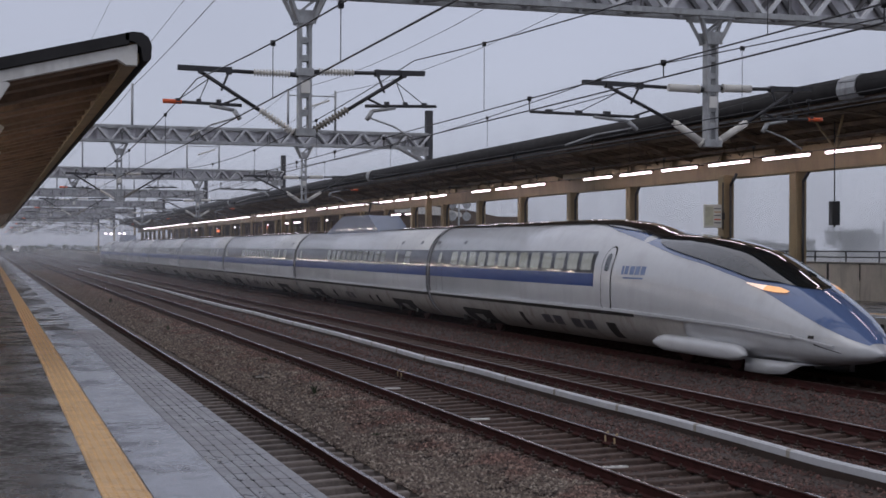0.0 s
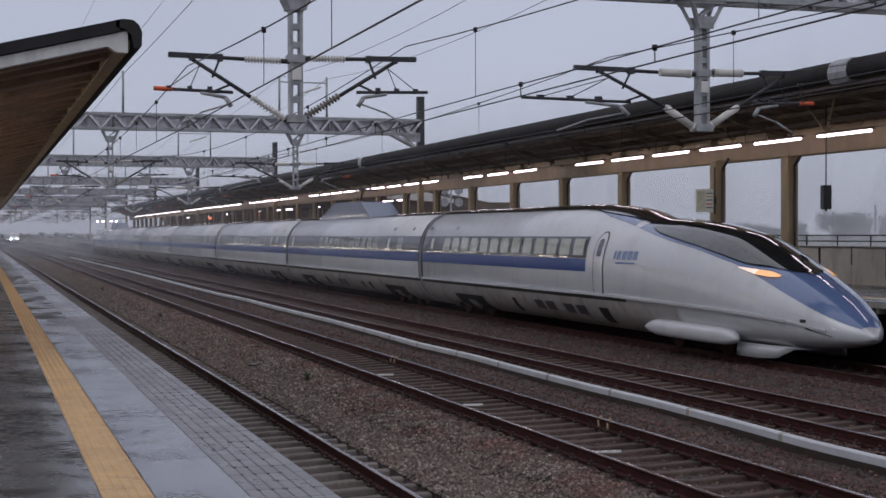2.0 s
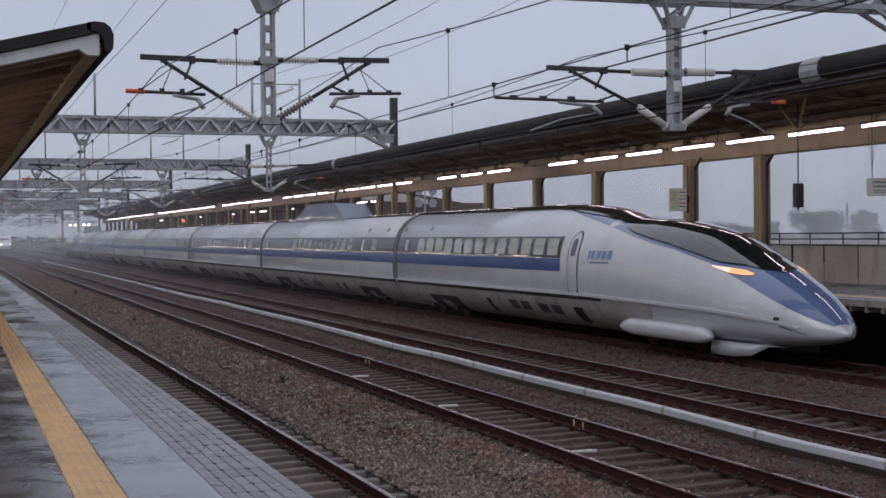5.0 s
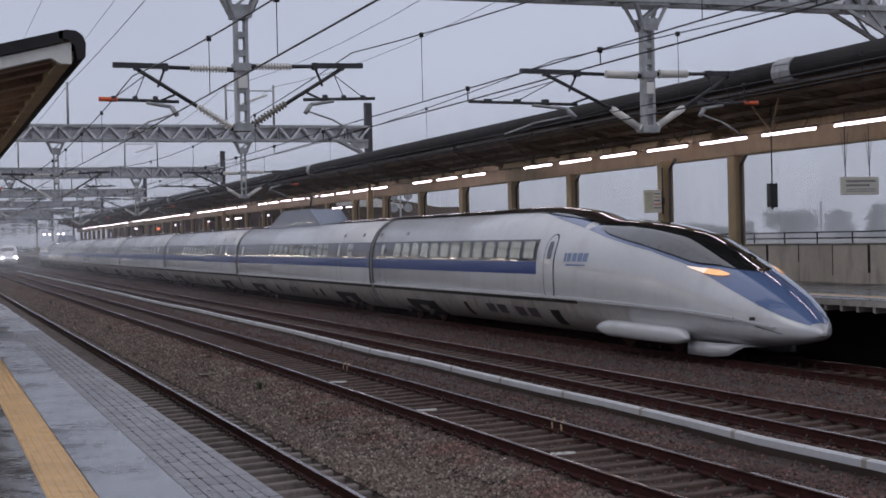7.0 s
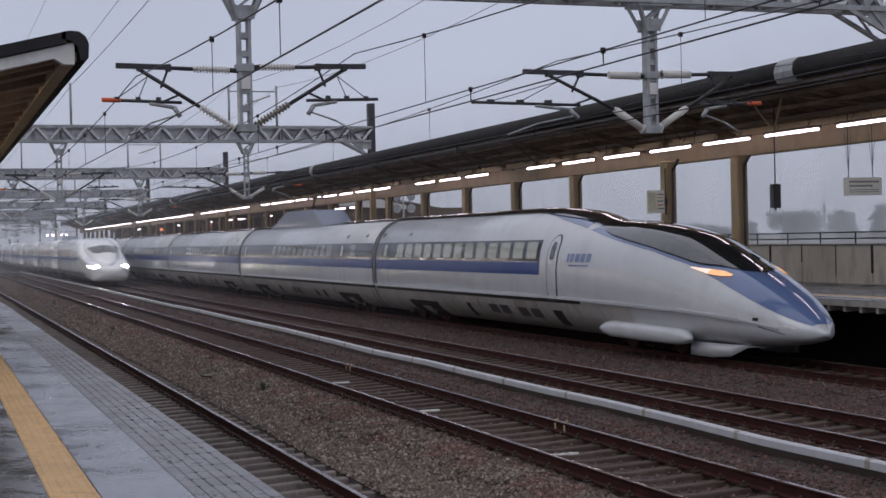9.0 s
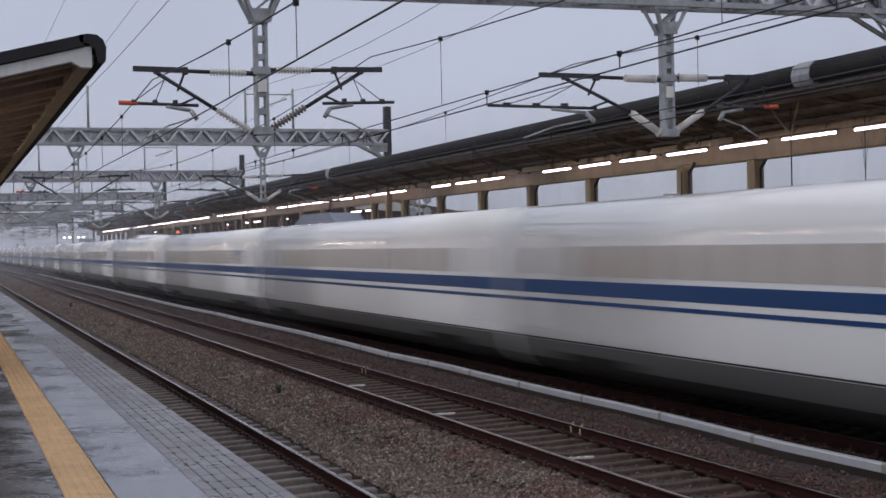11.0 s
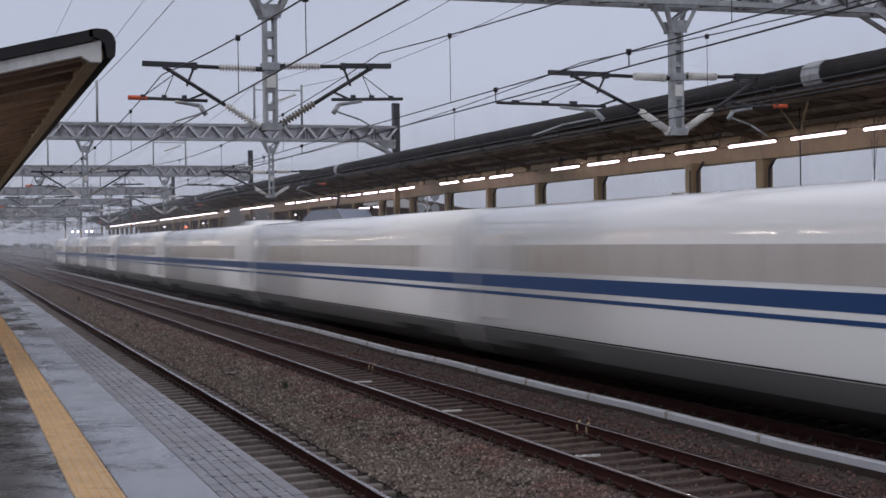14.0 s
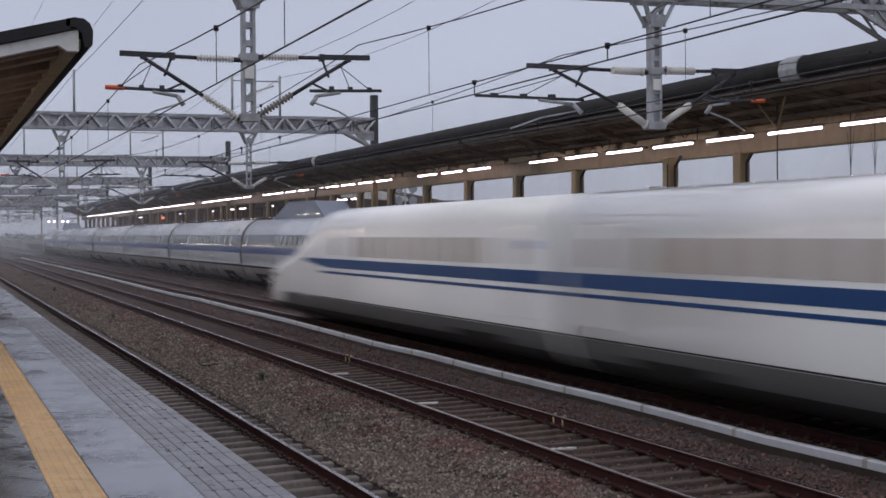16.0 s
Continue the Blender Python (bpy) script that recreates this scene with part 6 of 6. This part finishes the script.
# ---------------------------------------------------------------- line-side walls further on
for name, x0, x1 in (("wall_east", 20.6, 20.9), ("wall_west", -3.4, -3.1)):
    bm = bmesh.new()
    y = 232.0 if x0 > 0 else 332.0
    while y < 690:
        box(bm, x0, x1, y, y + 3.9, -0.6, 1.7)
        box(bm, x0 - 0.08, x1 + 0.08, y + 3.9, y + 4.1, -0.6, 1.85)
        y += 4.1
    tagged(put(name, bm, "concrete"), "long grey concrete line-side wall in the mist", "wall", kind="structure")


def far_woods():
    """Added low woods beyond the line's end, standing for dark haze at the horizon."""
    rng = np.random.default_rng(3)
    bm = bmesh.new()
    for k in range(5000):
        x, y = rng.uniform(-160, 420), rng.uniform(705, 760)
        top = 3.4 + 1.5 * noise.noise((x * 0.03, 0, 1)) + 1.0 * noise.noise((x * 0.15, y * 0.1, 2))
        c = Vector((x, y, rng.uniform(-0.5, max(1, top))))
        q = Euler(tuple(rng.uniform(0, 6, 3))).to_matrix()
        r = rng.uniform(0.5, 1.1)
        bm.faces.new([bm.verts.new(c + q @ Vector(w) * r) for w in ((-1, -0.6, 0), (0.3, -0.9, 0.3), (1, 0.2, 0), (0.1, 0.9, -0.3))])
    tagged(put("far_woods", bm, "foliage"), "added low dark woods standing for dark haze", "woods", kind="stuff")


far_woods()

# ---------------------------------------------------------------- trees beyond the station
def leaf_tree(name, seed, h):
    rng = random.Random(seed)
    tr = thing(name, "bare-edged dark tree standing beyond the station wall", "tree", "trees beyond the station")
    bm = bmesh.new()
    tube(bm, (0, 0, -0.2), (0.1, 0, h * 0.55), 0.2, 8, 0.1)
    limbs = []
    for i in range(9):
        a, z = rng.uniform(0, 6.28), h * rng.uniform(0.3, 0.6)
        e = Vector((math.cos(a) * h * 0.22, math.sin(a) * h * 0.22, z + h * rng.uniform(0.12, 0.32)))
        tube(bm, (0.05, 0, z), e, 0.07, 5, 0.025)
        limbs.append(e)
    limbs.append(Vector((0.1, 0, h * 0.8)))
    part("trunk", bm, "bark", tr)
    bm = bmesh.new()
    for e in limbs:
        r = h * rng.uniform(0.12, 0.2)
        for k in range(120):
            d = Vector((rng.gauss(0, 1), rng.gauss(0, 1), rng.gauss(0, 0.8))) * (r * 0.5)
            c = e + d
            s_ = rng.uniform(0.1, 0.24)
            q = Euler((rng.uniform(0, 6), rng.uniform(0, 6), rng.uniform(0, 6))).to_matrix()
            bm.faces.new([bm.verts.new(c + q @ Vector(w) * s_) for w in ((-1, -0.5, 0), (0.2, -0.8, 0.2), (1, 0.1, 0), (0.1, 0.7, -0.2))])
    part("crown", bm, "foliage", tr)
    return tr


models = [leaf_tree("tree", i, 6.6) for i in range(3)]
rng = random.Random(8)
for i, m in enumerate(models):
    m.location = (112 + 3 * i, 150 + 14 * i, -0.6)
for i in range(30):
    x, y = rng.uniform(105, 150), rng.uniform(130, 330)
    k = rng.uniform(0.6, 1.3)
    c = copy_thing(models[i % 3], pose(x, y, -0.6, 0, 0, rng.uniform(0, 360)))
    c.scale = (k, k, k * rng.uniform(0.8, 1.15))


# ---------------------------------------------------------------- rain mist
def mist_material(name, amount, top):
    m = bpy.data.materials.new(name)
    m.use_nodes = True
    t = m.node_tree
    N, L = t.nodes, t.links
    N.clear()
    out = N.new("ShaderNodeOutputMaterial")
    mix = N.new("ShaderNodeMixShader")
    tr = N.new("ShaderNodeBsdfTransparent")
    ad = N.new("ShaderNodeAddShader")
    df = N.new("ShaderNodeBsdfDiffuse")
    tl = N.new("ShaderNodeBsdfTranslucent")
    for b in (df, tl):
        b.inputs["Color"].default_value = (0.34, 0.35, 0.372, 1)
    L.new(df.outputs[0], ad.inputs[0])
    L.new(tl.outputs[0], ad.inputs[1])
    co = N.new("ShaderNodeTexCoord")
    sp = N.new("ShaderNodeSeparateXYZ")
    L.new(co.outputs["Object"], sp.inputs[0])
    mr = N.new("ShaderNodeMapRange")
    mr.interpolation_type = "SMOOTHSTEP"
    mr.inputs["From Min"].default_value, mr.inputs["From Max"].default_value = top, 0.0
    mr.inputs["To Max"].default_value = amount
    L.new(sp.outputs["Z"], mr.inputs["Value"])
    no = N.new("ShaderNodeTexNoise")
    no.inputs["Scale"].default_value = 0.12
    no.inputs["Detail"].default_value = 4
    L.new(co.outputs["Object"], no.inputs["Vector"])
    nr = N.new("ShaderNodeMapRange")
    nr.inputs["From Min"].default_value, nr.inputs["From Max"].default_value = 0.3, 0.7
    nr.inputs["To Min"].default_value, nr.inputs["To Max"].default_value = 0.75, 1.2
    L.new(no.outputs["Fac"], nr.inputs["Value"])
    mu = N.new("ShaderNodeMath")
    mu.operation = "MULTIPLY"
    L.new(mr.outputs[0], mu.inputs[0])
    L.new(nr.outputs[0], mu.inputs[1])
    L.new(mu.outputs[0], mix.inputs[0])
    L.new(tr.outputs[0], mix.inputs[1])
    L.new(ad.outputs[0], mix.inputs[2])
    L.new(mix.outputs[0], out.inputs[0])
    return m


MIST = ((46, 0.02), (62, 0.025), (84, 0.05), (116, 0.1), (160, 0.16), (235, 0.22), (350, 0.28))
for y, amount in MIST:
    M["mist", y] = mist_material("rain mist", amount, 20.0)
M["mist_side"] = mist_material("field mist", 0.6, 30.0)


def mist(x0, y0, x1, y1, h, mat):
    bm = bmesh.new()
    bm.faces.new([bm.verts.new(c) for c in ((x0, y0, -0.58), (x1, y1, -0.58), (x1, y1, h), (x0, y0, h))])
    ob = put("rain_mist", bm, mat)
    tagged(ob, "thin grey rain mist hanging over the line", "mist", "mist banks", "stuff")


for y, amount in MIST:
    mist(-60, y, 75, y, 24, M["mist", y])
mist(75, 45, 75, 620, 30, "mist_side")


# ---------------------------------------------------------------- movement
def motions():
    """The white train runs towards the viewer at a steady 65.7 metres a second."""
    ts = [0, 0.1] + [0.5 * i for i in range(1, 32)] + [15.9, 16.0]
    walk(EXPRESS, [(t, pose(TRACKS["third"], 21.6 + 65.7 * (10.3 - t), 0)) for t in ts])


motions()
